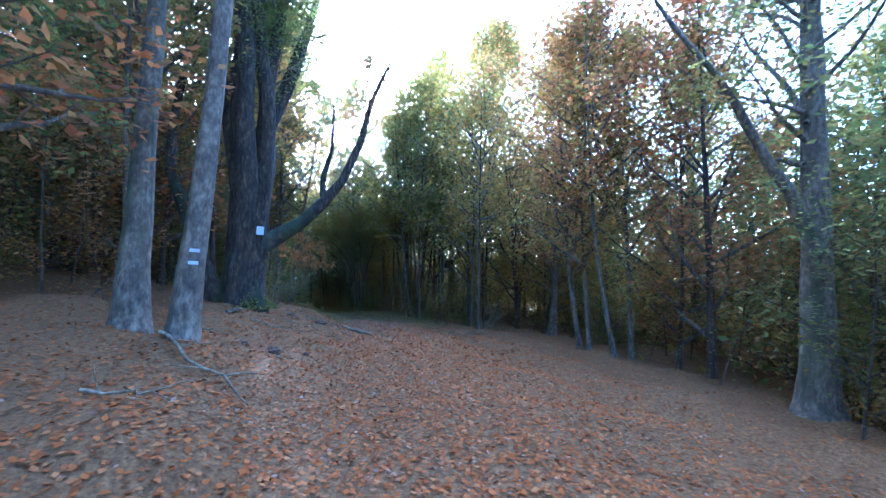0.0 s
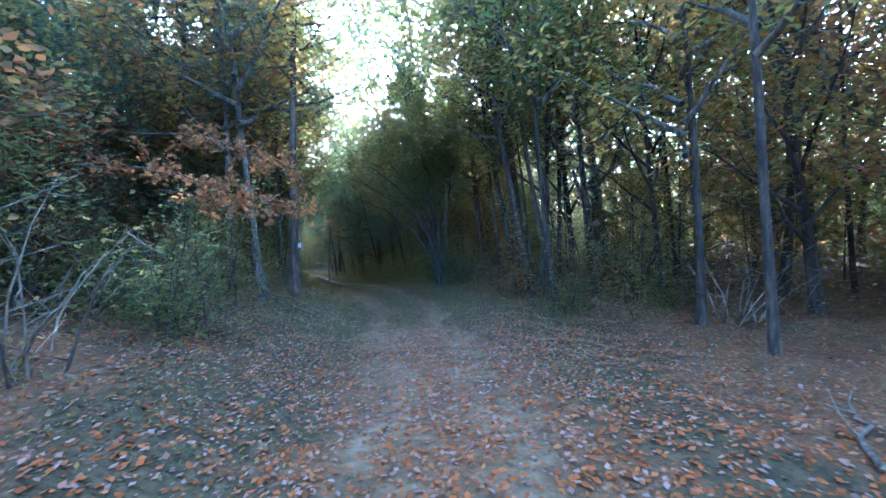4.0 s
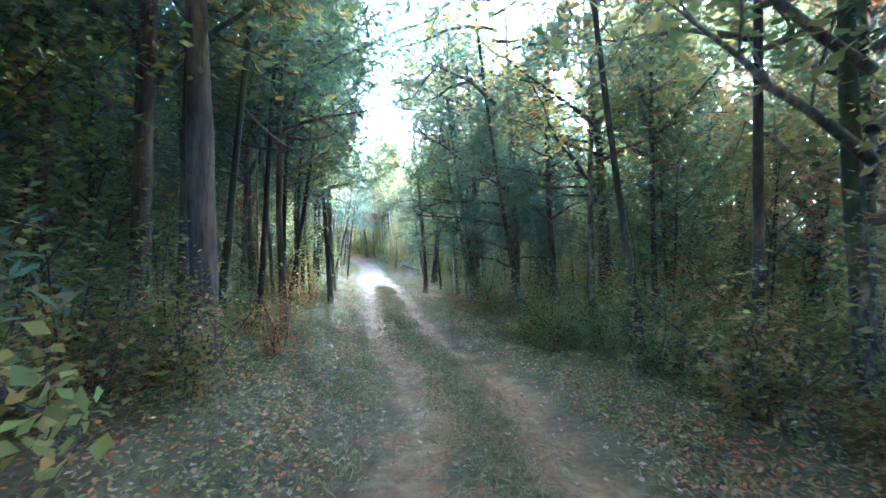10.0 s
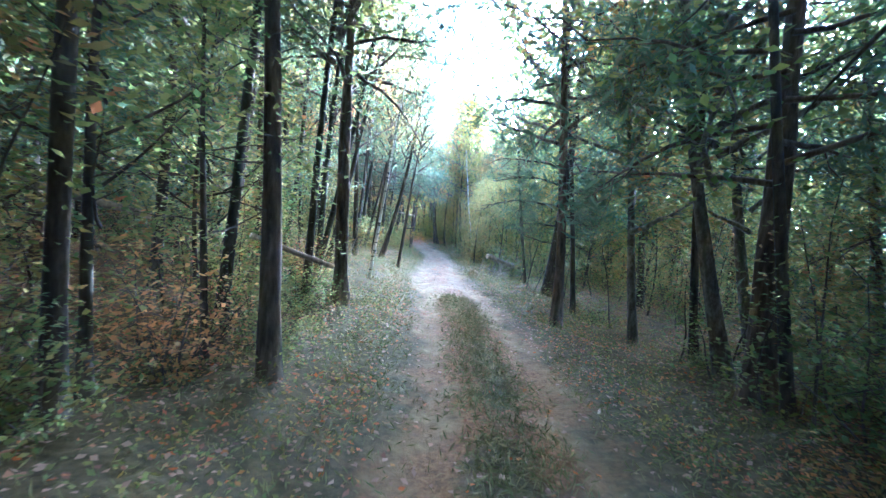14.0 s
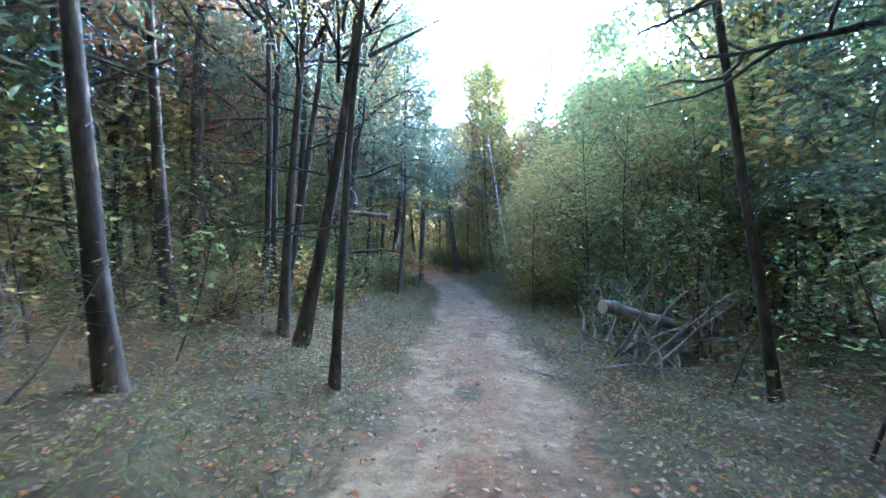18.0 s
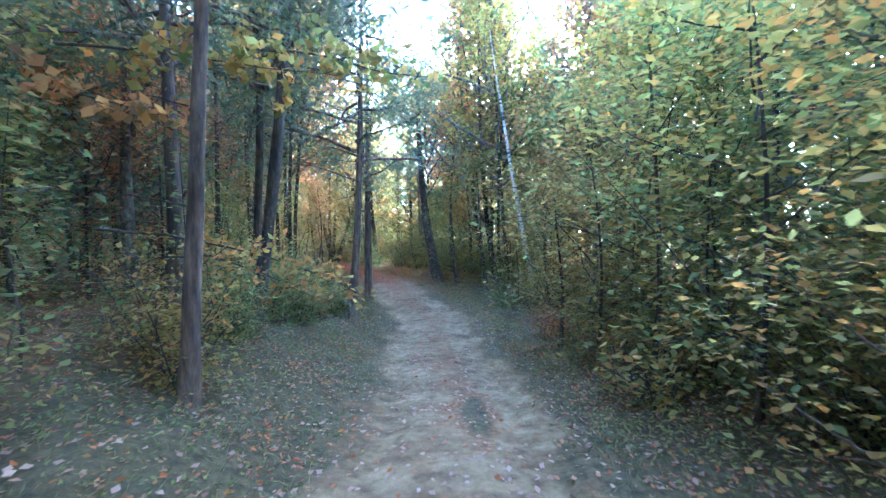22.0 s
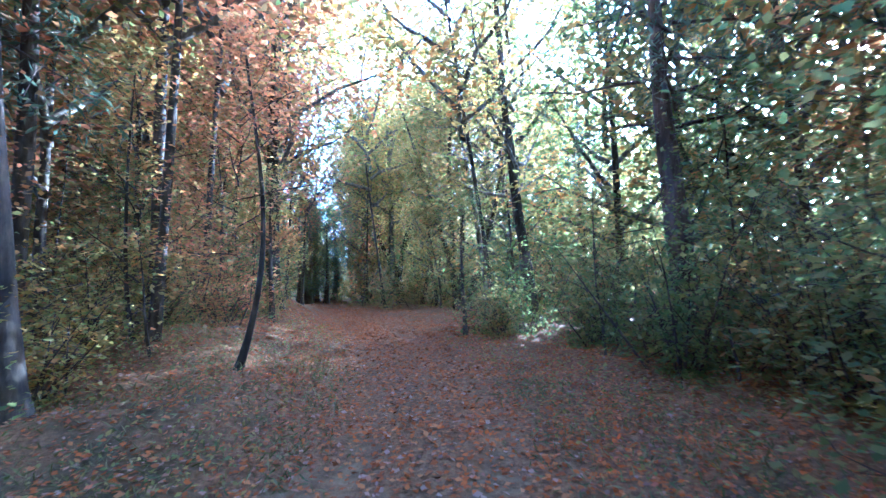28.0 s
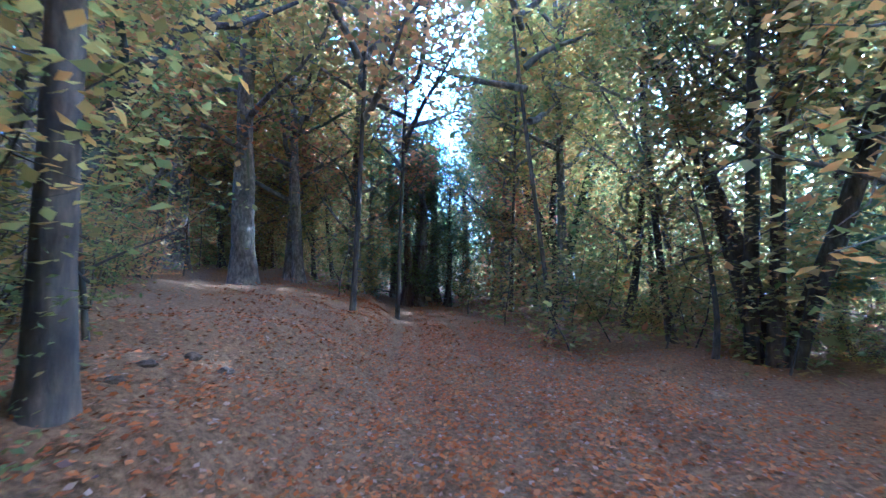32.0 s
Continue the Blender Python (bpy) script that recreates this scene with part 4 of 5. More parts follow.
dead_branches(grow("pine", -1.26, 57.72, 0.12, lean=(-0.09, 0.00), clear=4.2), np.random.default_rng(57), 1.5, 5.0, 9, 0.9, 0.012, (-0.09, 0.00))
dead_branches(grow("pine", -1.44, 62.37, 0.16, lean=(-0.03, 0.00), clear=4.2), np.random.default_rng(62), 1.5, 5.0, 9, 0.9, 0.012, (-0.03, 0.00))
grow("sapgreen", -2.10, 58.21, 0.05, lean=(-0.06, 0.00), clear=1.4, size=0.839864)
grow("green", 5.53, 60.21, 0.15, lean=(-0.20, 0.01), clear=3)
grow("beech", 5.36, 63.17, 0.11, lean=(-0.15, 0.01), clear=2.5)
dead_branches(grow("pine", 3.51, 63.40, 0.14, lean=(-0.09, 0.00), clear=4.2), np.random.default_rng(63), 1.5, 5.0, 9, 0.9, 0.012, (-0.09, 0.00))
dead_branches(grow("pine", 9.73, 61.61, 0.13, lean=(-0.20, 0.01), clear=4), np.random.default_rng(61), 1.5, 5.0, 9, 0.9, 0.012, (-0.20, 0.01))
grow("birch", -1.38, 66.89, 0.06, lean=(0.11, 0.00), clear=6, size=0.6, bark=BARK_BIRCH)
long_limbs(grow("pine", 5.20, 70.13, 0.25, lean=(0.03, 0.00), clear=4.5, bark=BARK_DARK), np.random.default_rng(70), (0.03, 0.0), ((2.0, 190, 1.6, 0.03), (2.7, 170, 2.0, 0.04), (3.1, 20, 1.6, 0.04), (3.5, 184, 3.2, 0.05), (4.3, 160, 3.2, 0.05), (4.9, 195, 2.8, 0.05), (2.3, 330, 1.5, 0.03), (3.9, 300, 2.0, 0.04)), PINE)
dead_branches(grow("bare", -1.79, 74.09, 0.12, lean=(0.16, 0.00), clear=4.2, size=0.8), np.random.default_rng(74), 1.4, 5.0, 9, 1.7, 0.02, (0.16, 0.00))
dead_branches(grow("bare", -2.51, 71.07, 0.12, lean=(-0.07, -0.00), clear=4.2, size=0.9), np.random.default_rng(71), 1.4, 5.0, 9, 1.7, 0.02, (-0.07, -0.00))
dead_branches(grow("pine", -5.54, 77.84, 0.20, lean=(0.06, 0.00), clear=4), np.random.default_rng(77), 1.5, 5.0, 9, 0.9, 0.012, (0.06, 0.00))
grow("pine", -12.57, 76.05, 0.18, lean=(0.03, 0.00), clear=4)
dead_branches(grow("bare", -0.85, 72.63, 0.07, lean=(0.12, 0.00), clear=4.2, size=0.7), np.random.default_rng(72), 1.4, 5.0, 9, 1.7, 0.02, (0.12, 0.00))
dead_branches(grow("bare", -2.23, 74.51, 0.10, lean=(0.08, 0.00), clear=4.2, size=0.8), np.random.default_rng(74), 1.4, 5.0, 9, 1.7, 0.02, (0.08, 0.00))
grow("rust", -5.47, 90.93, 0.17, lean=(-0.00, 0.00), clear=3, size=0.7)
dead_branches(grow("pine", -3.27, 88.45, 0.15, lean=(-0.01, 0.00), clear=4), np.random.default_rng(88), 1.5, 5.0, 9, 0.9, 0.012, (-0.01, 0.00))
grow("sapgreen", 14.37, 94.47, 0.16, lean=(-0.05, -0.00), clear=1, size=1.4)
grow("sapgreen", 13.36, 89.13, 0.12, lean=(-0.04, -0.00), clear=1, size=1.3)
dead_branches(grow("pine", -1.50, 85.51, 0.10, lean=(0.03, -0.00), clear=4.2, size=0.9), np.random.default_rng(85), 1.5, 5.0, 9, 0.9, 0.012, (0.03, -0.00))
dead_branches(grow("pine", 8.36, 95.48, 0.22, lean=(-0.07, 0.00), clear=2, size=0.8), np.random.default_rng(95), 1.5, 5.0, 9, 0.9, 0.012, (-0.07, 0.00))
grow("pine", -9.37, 98.34, 0.32, lean=(-0.02, 0.00), clear=4)
dead_branches(grow("pine", -1.12, 92.99, 0.13, lean=(0.05, -0.00), clear=4.2), np.random.default_rng(92), 1.5, 5.0, 9, 0.9, 0.012, (0.05, -0.00))
dead_branches(grow("pine", -1.35, 97.9, 0.16, lean=(0.01, -0.00), clear=4.2), np.random.default_rng(96), 1.5, 5.0, 9, 0.9, 0.012, (0.01, -0.00))
grow("birch", 5.17, 97.43, 0.11, lean=(-0.17, -0.00), clear=6, size=0.6, bark=BARK_BIRCH)
grow("rust", 6.45, 94.93, 0.10, lean=(-0.06, 0.00), clear=2.4, size=0.8)
grow("pine", -9.68, 104.33, 0.33, lean=(0.06, 0.00), clear=4)
grow("saprust", -5.49, 106.38, 0.05, lean=(0.05, 0.02), clear=1.5, size=0.783228)
dead_branches(grow("pine", 0.73, 110.99, 0.28, lean=(-0.01, -0.00), clear=4), np.random.default_rng(110), 1.5, 5.0, 9, 0.9, 0.012, (-0.01, -0.00))
grow("beech", 4.34, 118.71, 0.18, lean=(0.06, 0.02), clear=3)
grow("beech", -3.06, 116.19, 0.22, lean=(-0.06, -0.02), clear=4, size=1.2, bark=BARK_DARK)
CLUMP = (-8.30, 124.30)
POLLARD = (-15.69, 131.11)
grow("beech", -22.89, 137.26, 0.36, lean=(0.00, 0.00), clear=4)
grow("beech", -5.1, 118.4, 0.13, lean=(-0.1, -0.06), clear=5)
grow("beech", -15.32, 114.17, 0.23, lean=(0.09, 0.07), clear=3, size=0.9)
grow("rust", -10.5, 112.8, 0.24, lean=(0.03, 0.0), clear=3.4, size=1.35, bark=BARK_OLD)
grow("gold", -11.6, 113.9, 0.14, lean=(0.04, 0.0), clear=3.2, size=1.2, bark=BARK_DARK)
grow("beech", -20.53, 119.68, 0.37, lean=(0.01, 0.01), clear=4, size=1.5)
grow("beech", -24.25, 119.20, 0.38, lean=(-0.01, -0.01), clear=4, size=1.5)
grow("gold", -23.10, 122.74, 0.20, lean=(0.01, 0.01), clear=3, size=1.5)
grow("beech", -21.8, 122.4, 0.2, clear=5, size=1.5)
grow("gold", -14.2, 127.8, 0.2, clear=5, size=1.5)
grow("green", -23.52, 131.50, 0.31, lean=(0.01, 0.00), clear=1, size=0.9)
grow("sapgold", -9.22, 123.47, 0.06, lean=(-0.10, -0.08), clear=1)
grow("beech", -25.07, 130.47, 0.31, lean=(-0.04, -0.03), clear=3)
grow("sapgold", 3.79, 82.96, 0.045, lean=(0.01, 0.00), clear=0.6, size=0.927262)
grow("sap", 5.00, 80.98, 0.05, lean=(-0.01, -0.00), clear=0.6, size=1.5)
grow("sap", 4.18, 89.08, 0.04, lean=(-0.03, 0.00), clear=0.5, size=1.10603)
grow("sapgold", 5.00, 86.03, 0.045, lean=(-0.02, 0.00), clear=0.5, size=1.5)
grow("sapgold", 4.75, 88.19, 0.06, lean=(0.01, -0.00), clear=0.5, size=1.4)
grow("sapgold", 3.9, 90.44, 0.05, lean=(-0.02, -0.00), clear=0.6, size=0.7)
grow("sap", -8.58, 110.51, 0.07, lean=(0.01, 0.00), clear=0.5, size=0.750046)
grow("sapgreen", -4.30, 112.92, 0.06, lean=(0.01, 0.01), clear=0.4, size=0.740966)
grow("green", -22.2, 129.2, 0.32, lean=(0.03, 0.02), clear=0.3, size=0.8)
grow("green", -23.6, 130.6, 0.29, lean=(0.03, 0.02), clear=0.3, size=0.8)
grow("sapgreen", -21.6, 130.6, 0.20, lean=(0.03, 0.02), clear=0.2, size=1.6)
grow("green", -25.0, 128.6, 0.26, lean=(0.02, 0.02), clear=0.3, size=0.8)
grow("sapgreen", -24.3, 131.9, 0.21, lean=(0.03, 0.02), clear=0.2, size=1.6)
grow("sapgreen", 2.48, 101.76, 0.11, lean=(-0.09, 0.00), clear=0.3, size=1.00823)
grow("sap", 3.51, 99.76, 0.09, lean=(-0.08, 0.00), clear=0.3, size=1.23949)
grow("bare", 1.45, 102.76, 0.29, lean=(-0.09, 0.00), clear=4.2, size=0.9)
grow("sapgreen", 1.15, 104.33, 0.10, lean=(-0.07, -0.00), clear=0.3, size=0.799963)
grow("sapgold", -10.4, 110.9, 0.07, lean=(0.01, 0.01), clear=1.6, size=0.8)
grow("saprust", -10.13, 110.24, 0.04, lean=(0.01, 0.00), clear=0.3, size=1.2)
grow("sapgold", -11.80, 113.33, 0.07, lean=(0.02, 0.01), clear=0.3, size=1.2)
grow("sapgold", -12.49, 111.66, 0.06, lean=(0.01, 0.01), clear=0.3, size=1.3)
grow("rust", -22.45, 125.51, 0.32, lean=(0.03, 0.02), clear=1.5, size=1.3)
grow("gold", -18.24, 130.75, 0.34, lean=(0.04, 0.03), clear=1.5, size=1.3)
grow("rust", -20.20, 134.21, 0.31, lean=(0.01, 0.01), clear=1.5, size=1.3)
LEANING = (-16.72, 114.39)
grow("pine", -23.29, 131.70, 0.31, lean=(0.01, 0.01), clear=0.3)
grow("pine", -22.39, 128.55, 0.27, lean=(0.00, 0.00), clear=0.3)
grow("pine", -23.89, 135.09, 0.34, lean=(0.01, 0.01), clear=0.3, size=0.9)
# three extra trees, not measured: added to darken the woods on the right
grow("bare", 3.46, 31.25, 0.09, lean=(-0.04, 0.03), clear=4.2, size=0.9, bark=BARK_DARK)
grow("bare", 7.60, 33.35, 0.14, lean=(-0.04, 0.03), clear=1.5, size=1.3)
grow("gold", 3.31, 24.75, 0.09, lean=(-0.04, 0.03), clear=3.2, size=1.0, bark=BARK_DARK)
long_limbs(grow("pine", 5.56, 54.89, 0.21, lean=(-0.05, 0.01), clear=4.5, size=1.1), np.random.default_rng(54), (-0.05, 0.01), ((1.9, 200, 2.6, 0.05), (2.5, 165, 3.2, 0.06), (2.9, 250, 2.0, 0.045), (3.4, 185, 3.6, 0.07), (3.8, 20, 2.2, 0.05), (4.2, 150, 3.4, 0.065), (4.7, 215, 3.2, 0.06), (5.2, 175, 3.8, 0.07), (2.2, 320, 1.8, 0.04), (5.0, 300, 2.6, 0.05)), PINE)
grow("pine", 5.15, 58.99, 0.24, lean=(-0.05, 0.01), clear=3, size=1.1)
dead_branches(grow("pine", 6.22, 52.77, 0.15, lean=(-0.05, 0.01), clear=3, size=1.1), np.random.default_rng(52), 1.5, 5.0, 9, 0.9, 0.012, (-0.05, 0.01))
# more extra trees on the right, added there to darken the view
dead_branches(grow("bare", 4.65, 31.56, 0.14, lean=(0.08, -0.03), clear=3, size=1.2), np.random.default_rng(31), 1.4, 5.0, 9, 1.7, 0.02, (0.08, -0.03))
grow("beech", 6.76, 31.15, 0.14, lean=(-0.04, 0.03), clear=2, size=1.3)
grow("green", 6.33, 43.65, 0.15, lean=(-0.04, 0.03), clear=2, size=1.3)
grow("gold", -4.53, 31.60, 0.11, lean=(-0.05, 0.03), clear=4.2, size=1.2)

right_beech()
old_beech = old_pollard(-9.2, 21.3, "huge old beech with a ribbed dark trunk and heavy limbs", 0.56, ((0.14, 0.02, 0.5), (0.03, 0.10, 0.55), (-0.05, -0.06, 0.58), (-0.16, 0.06, 0.48), (0.07, -0.08, 0.5), (-0.02, 0.02, 0.45)), BEECH_GREEN, 8, 10.0, 3.4)
for _line, _r0, _r1 in ((((0.5, 1.9), (1.1, 2.35), (1.65, 2.75), (2.15, 3.3), (2.7, 4.05), (3.15, 5.3), (3.4, 6.6), (3.9, 7.9)), 0.26, 0.05), (((-0.5, -0.4), (-0.95, 0.6), (-1.25, 1.3), (-1.6, 2.2), (-2.1, 3.3), (-2.4, 3.9), (-2.5, 5.4), (-2.3, 7.0)), 0.30, 0.10), (((2.15, 3.3), (2.1, 4.1), (2.3, 5.0), (2.25, 6.4)), 0.11, 0.03)):
    limb(old_beech, [Vector((0.823 * u, -0.568 * u, z)) for u, z in _line], _r0, _r1, BARK_OLD, "limb", 11)
spread(old_beech, BEECH_RUST, (2.6, -1.8, 5.2), 0.3, 0.5, 0)
spread(old_beech, BEECH_GREEN, (3.1, -2.1, 7.2), 0.45, 0.9, 2)
spread(old_beech, BEECH_GREEN, (-1.9, 1.3, 6.0), 0.45, 1.5, 1)
_r = np.random.default_rng(88)
_a, _d = _r.uniform(-1.9, 0.4, 900), _r.uniform(0.6, 1.05, 900)
_moss = np.stack([_d * np.cos(_a), _d * np.sin(_a), 0.02 + (1.1 - _d) * 0.9 * _r.random(900)], 1)
part("moss", quads("moss", leaves(_r, _moss, 0.06, 0.2, 0.7), GREEN), old_beech, "bright green moss on the root")
mark("trail_sign", "small white trail sign nailed to the old beech", -9.05, 20.62, 3.96, -32, 0.21, 0.24, WHITE)
arching_tree(*ARCH)
for _x, _y, _c, _s in ((3.5, 35.3, "green", 1.4), (4.4, 36.3, "olive", 1.5), (3.3, 37.4, "green", 1.2)):
    bush(_x, _y, _c, _s, int(_y * 3))
stems("multi_stem_tree", "clump of dark beech stems from one stool", *CLUMP, ((-0.28, 0.0), (-0.12, 0.1), (0.05, 0.0), (0.3, 0.05), (-0.05, -0.1), (0.16, 0.1)), 0.34, BEECH, BARK_DARK, 0.85, 5, 12.0, 0.04)
old_pollard(*POLLARD, "gnarled pale old beech with upright limbs", 0.5, ((-0.12, 0.05, 0.4), (0.1, 0.1, 0.42), (0.28, 0.0, 0.35), (-0.3, 0.0, 0.33)), BEECH_GOLD, 18, 12.0, 2.4)
log("fallen_log", "grey fallen log lying on leaves beside the track", (-4.35, 33.6, 0.06), (-4.65, 29.6, 0.08), 0.10, 0.12, BARK_OLD)
log("fallen_log", "short pale log in a patch of fallen leaves", (-5.9, 21.1, 0.05), (-5.3, 20.3, 0.04), 0.06, 0.05, DEADWOOD)
log("fallen_log", "pale fallen trunk hung up in the young trees", (-6.0, 58.9, 1.86), (-3.8, 59.7, 1.36), 0.065, 0.05, DEADWOOD)
log("fallen_log", "thin grey fallen trunk hung up in the young trees", (-5.9, 58.8, 1.45), (-4.3, 59.4, 1.2), 0.025, 0.02, BARK_OLD)
log("fallen_log", "pale thin trunk hung up beside a pine", (-2.6, 60.4, 1.35), (-1.35, 61.0, 1.0), 0.05, 0.045, DEADWOOD, CUT)
log("cut_log", "felled log with a pale sawn end by the track", (3.35, 74.8, 1.0), (5.5, 75.9, 0.5), 0.13, 0.11, DEADWOOD, CUT)
log("fallen_log", "pale broken trunk caught between thin trees", (-1.42, 74.75, 2.51), (-0.40, 74.55, 2.59), 0.032, 0.042, DEADWOOD, CUT)
brushwood(4.0, 75.0, "tangle of bare grey branches round a felled log", 31, 26, 2.0, 0.034)
brushwood(5.6, 76.2, "heap of bare grey branches in the undergrowth", 32, 16, 2.4, 0.03)
brushwood(-1.7, 75.3, "thin dead sticks on the ground beside the track", 33, 5, 0.6, 0.012)
log("cut_log", "short sawn log on the bank beside the track", (-1.4, 95.5, 0.03), (-2.8, 95.75, 0.05), 0.075, 0.08, DEADWOOD, CUT, "logs on the bank")
log("cut_log", "short sawn log on the bank beside the track", (-1.2, 94.6, 0.03), (-2.4, 95.05, 0.05), 0.075, 0.085, DEADWOOD, CUT, "logs on the bank")
log("fallen_pole", "thin pale fallen trunk in the undergrowth", (3.25, 100.5, 0.5), (5.35, 96.0, 0.15), 0.045, 0.035, DEADWOOD)
spray(-2.3, 87.4, -0.80, (1, 0.3, -0.25), 1.6, GOLD, 42, 180, 0.075)
spray(-2.9, 86.2, -0.45, (1, 0.42, -0.10), 2.9, GOLD, 41, 420, 0.075)
spray(-4.6, 85.6, 1.20, (1, 0.05, 0.05), 2.6, RUST, 48, 260, 0.12, "low branch with rust-brown leaves")
spray(-2.9, 85.7, 1.50, (1, 0.12, 0.05), 2.8, GOLD, 49, 280, 0.12)
spray(-1.2, 86.5, 1.80, (1, 0.2, 0.05), 2.2, OLIVE, 43, 200, 0.11, "low branch with green and brown leaves")
spray(-6.6, 28.5, 4.7, (1, -0.2, -0.02), 3.0, RUST, 45, 800, 0.085, "hanging branch with rust-brown leaves")
spray(-7.2, 27.5, 4.0, (1, -0.1, -0.05), 2.6, RUST, 50, 700, 0.085, "hanging branch with rust-brown leaves")
spray(-6.2, 27.7, 3.6, (1, -0.25, -0.2), 2.4, RUST, 44, 420, 0.085)
spray(-10.9, 110.9, 0.75, (1, 0.45, 0.06), 2.6, GOLD, 61, 520, 0.085, "low branch with yellow and brown leaves")
spray(-11.4, 112.1, 1.0, (1, 0.3, 0.05), 2.8, RUST, 62, 560, 0.085, "hanging branch with rust-brown leaves")
spray(-10.6, 110.9, -0.9, (1, 0.3, 0.0), 1.5, OLIVE, 63, 200, 0.10, "low branch with green and brown leaves")
spray(-3.3, 41.9, 1.0, (1, 0.1, -0.1), 1.6, GOLD, 46, 170, 0.12, "low branch with yellow and green leaves")
for _x, _y, _c, _s in ((4.3, 49.0, "gold", 0.8), (5.0, 47.9, "green", 0.9), (5.1, 46.9, "green", 0.8), (-2.5, 92.2, "green", 0.6), (-1.7, 91.8, "gold", 0.42), (-3.0, 91.2, "green", 0.7)):
    bush(_x, _y, _c, _s, int(_y))
mark("trail_mark", "white painted stripe on a beech trunk", -11.75, 14.40, 3.1, -39, 0.15, 0.05, WHITE)
mark("trail_mark", "white painted stripe on a beech trunk", -11.755, 14.40, 2.92, -39, 0.15, 0.05, WHITE)
mark("trail_mark", "small white trail mark on a pine trunk", -3.44, 32.38, 2.34, -21, 0.16, 0.13, WHITE)


for _x, _y, _c, _s in ((-1.9, 91.0, "broad", 0.9), (-2.6, 90.6, "broad", 1.2), (-3.3, 91.4, "broad", 1.3), (-2.2, 92.0, "broad", 0.9), (-1.6, 92.6, "broad", 0.7), (-2.9, 92.6, "broad", 1.1), (-3.6, 90.2, "broadgold", 1.0), (-1.5, 93.8, "broad", 0.7), (-2.4, 93.6, "broad", 0.9), (-2.7, 77.0, "broadgold", 1.1), (-2.3, 78.2, "broad", 0.9), (-3.1, 78.6, "broad", 1.3), (-3.3, 77.4, "broadgold", 1.4), (-2.2, 79.5, "broadgold", 0.8), (-3.0, 80.6, "broad", 1.0), (-2.6, 49.6, "broadgold", 0.8), (-2.1, 50.6, "broad", 0.7), (-2.9, 96.9, "broad", 1.0), (-2.9, 94.6, "broadgold", 0.9), (-9.1, 110.9, "olive", 0.5), (-9.9, 111.6, "olive", 0.6), (-10.4, 112.5, "olive", 0.7), (-8.8, 109.6, "broad", 0.8), (-11.0, 113.0, "green", 0.8), (-8.3, 108.9, "rust", 1.1), (-3.7, 113.6, "broad", 1.2), (-3.2, 112.4, "olive", 1.0), (4.2, 86.9, "broadgold", 1.0), (4.4, 89.3, "broadgold", 0.8)):
    bush(_x, _y, _c, _s, int(_y * 7), 1.1)


def clod(x, y, r, seed):
    """A lump of dark earth and roots broken out of the bank."""
    ob = tagged(new("earth_clod"), "lump of dark bare earth on a leafy bank", "clod", "clods on the bank")
    bm = bmesh.new()
    bmesh.ops.create_icosphere(bm, subdivisions=3, radius=1.0)
    for v in bm.verts:
        q = v.co.copy()
        v.co = q * (1 + 0.35 * noise.noise(q * 1.4 + Vector((seed * 3.1, 0, 0))) + 0.16 * noise.noise(q * 4.1 + Vector((0, seed * 1.7, 0))))
        v.co = Vector((v.co.x * r * 1.3, v.co.y * r, v.co.z * r * 0.6))
    me = bpy.data.meshes.new("clod")
    bm.to_mesh(me)
    bm.free()
    me.materials.append(EARTH)
    part("lump", me, ob)
    ob.location, ob.rotation_euler[2] = (x, y, float(land(x, y)) + 0.1 * r), seed * 1.3


def earth_material():
    m, n, l, b = material("dark_earth")
    col, h = noise_ramp(n, l, 22.0, ((0.3, (0.05, 0.03, 0.016)), (0.5, (0.11, 0.07, 0.036)), (0.72, (0.19, 0.12, 0.06))), 9, 0.7)
    l.new(col, b.inputs["Base Color"])
    b.inputs["Roughness"].default_value = 0.95
    bump(n, l, h, b, 0.9, 0.03)
    return m


EARTH = earth_material()
for _k, (_x, _y, _r) in enumerate(((-10.79, 15.12, 0.16), (-10.18, 15.31, 0.2), (-10.32, 14.76, 0.12), (-9.64, 15.16, 0.1), (-7.89, 20.7, 0.22), (-6.88, 19.68, 0.16), (-6.5, 20.5, 0.18), (-7.84, 18.64, 0.2), (-7.51, 19.24, 0.15), (-7.1, 20.2, 0.13), (-13.21, 114.15, 0.24), (-12.81, 115.27, 0.13), (-12.59, 115.52, 0.16), (-12.12, 114.4, 0.1), (-12.66, 114.22, 0.2), (-12.49, 114.75, 0.11), (-7.83, 106.56, 0.17), (-7.8, 108.59, 0.2), (-5.4, 106.99, 0.12), (-8.3, 107.6, 0.22))):
    clod(_x, _y, 0.6 * _r, _k)


def stick(a, b, r, label="thin fallen branch lying on dry leaves"):
    """A crooked fallen branch with side twigs."""
    rng = np.random.default_rng(int(abs(a[0] * 91 + a[1] * 37)))
    ob = tagged(new("fallen_branch"), label=label, category="branch", group="fallen branches")
    ob.location = (*a, float(land(*a)))
    pts = []
    for i in range(8):
        x, y = a[0] + (b[0] - a[0]) * i / 7 + rng.normal() * 0.04, a[1] + (b[1] - a[1]) * i / 7 + rng.normal() * 0.04
        pts.append(Vector((x - a[0], y - a[1], float(land(x, y)) + r + 0.02 + 0.05 * rng.random() - ob.location.z)))
    bough = limb(ob, pts, r, r * 0.3, DEADWOOD, "bough", 6)
    for j in (2, 4, 5):
        limb(bough, bent(rng, pts[j], Vector((*rng.normal(size=2), 0.25)), 0.5, 4, 0.2), r * 0.5, 0.003, DEADWOOD, "twig", 4)


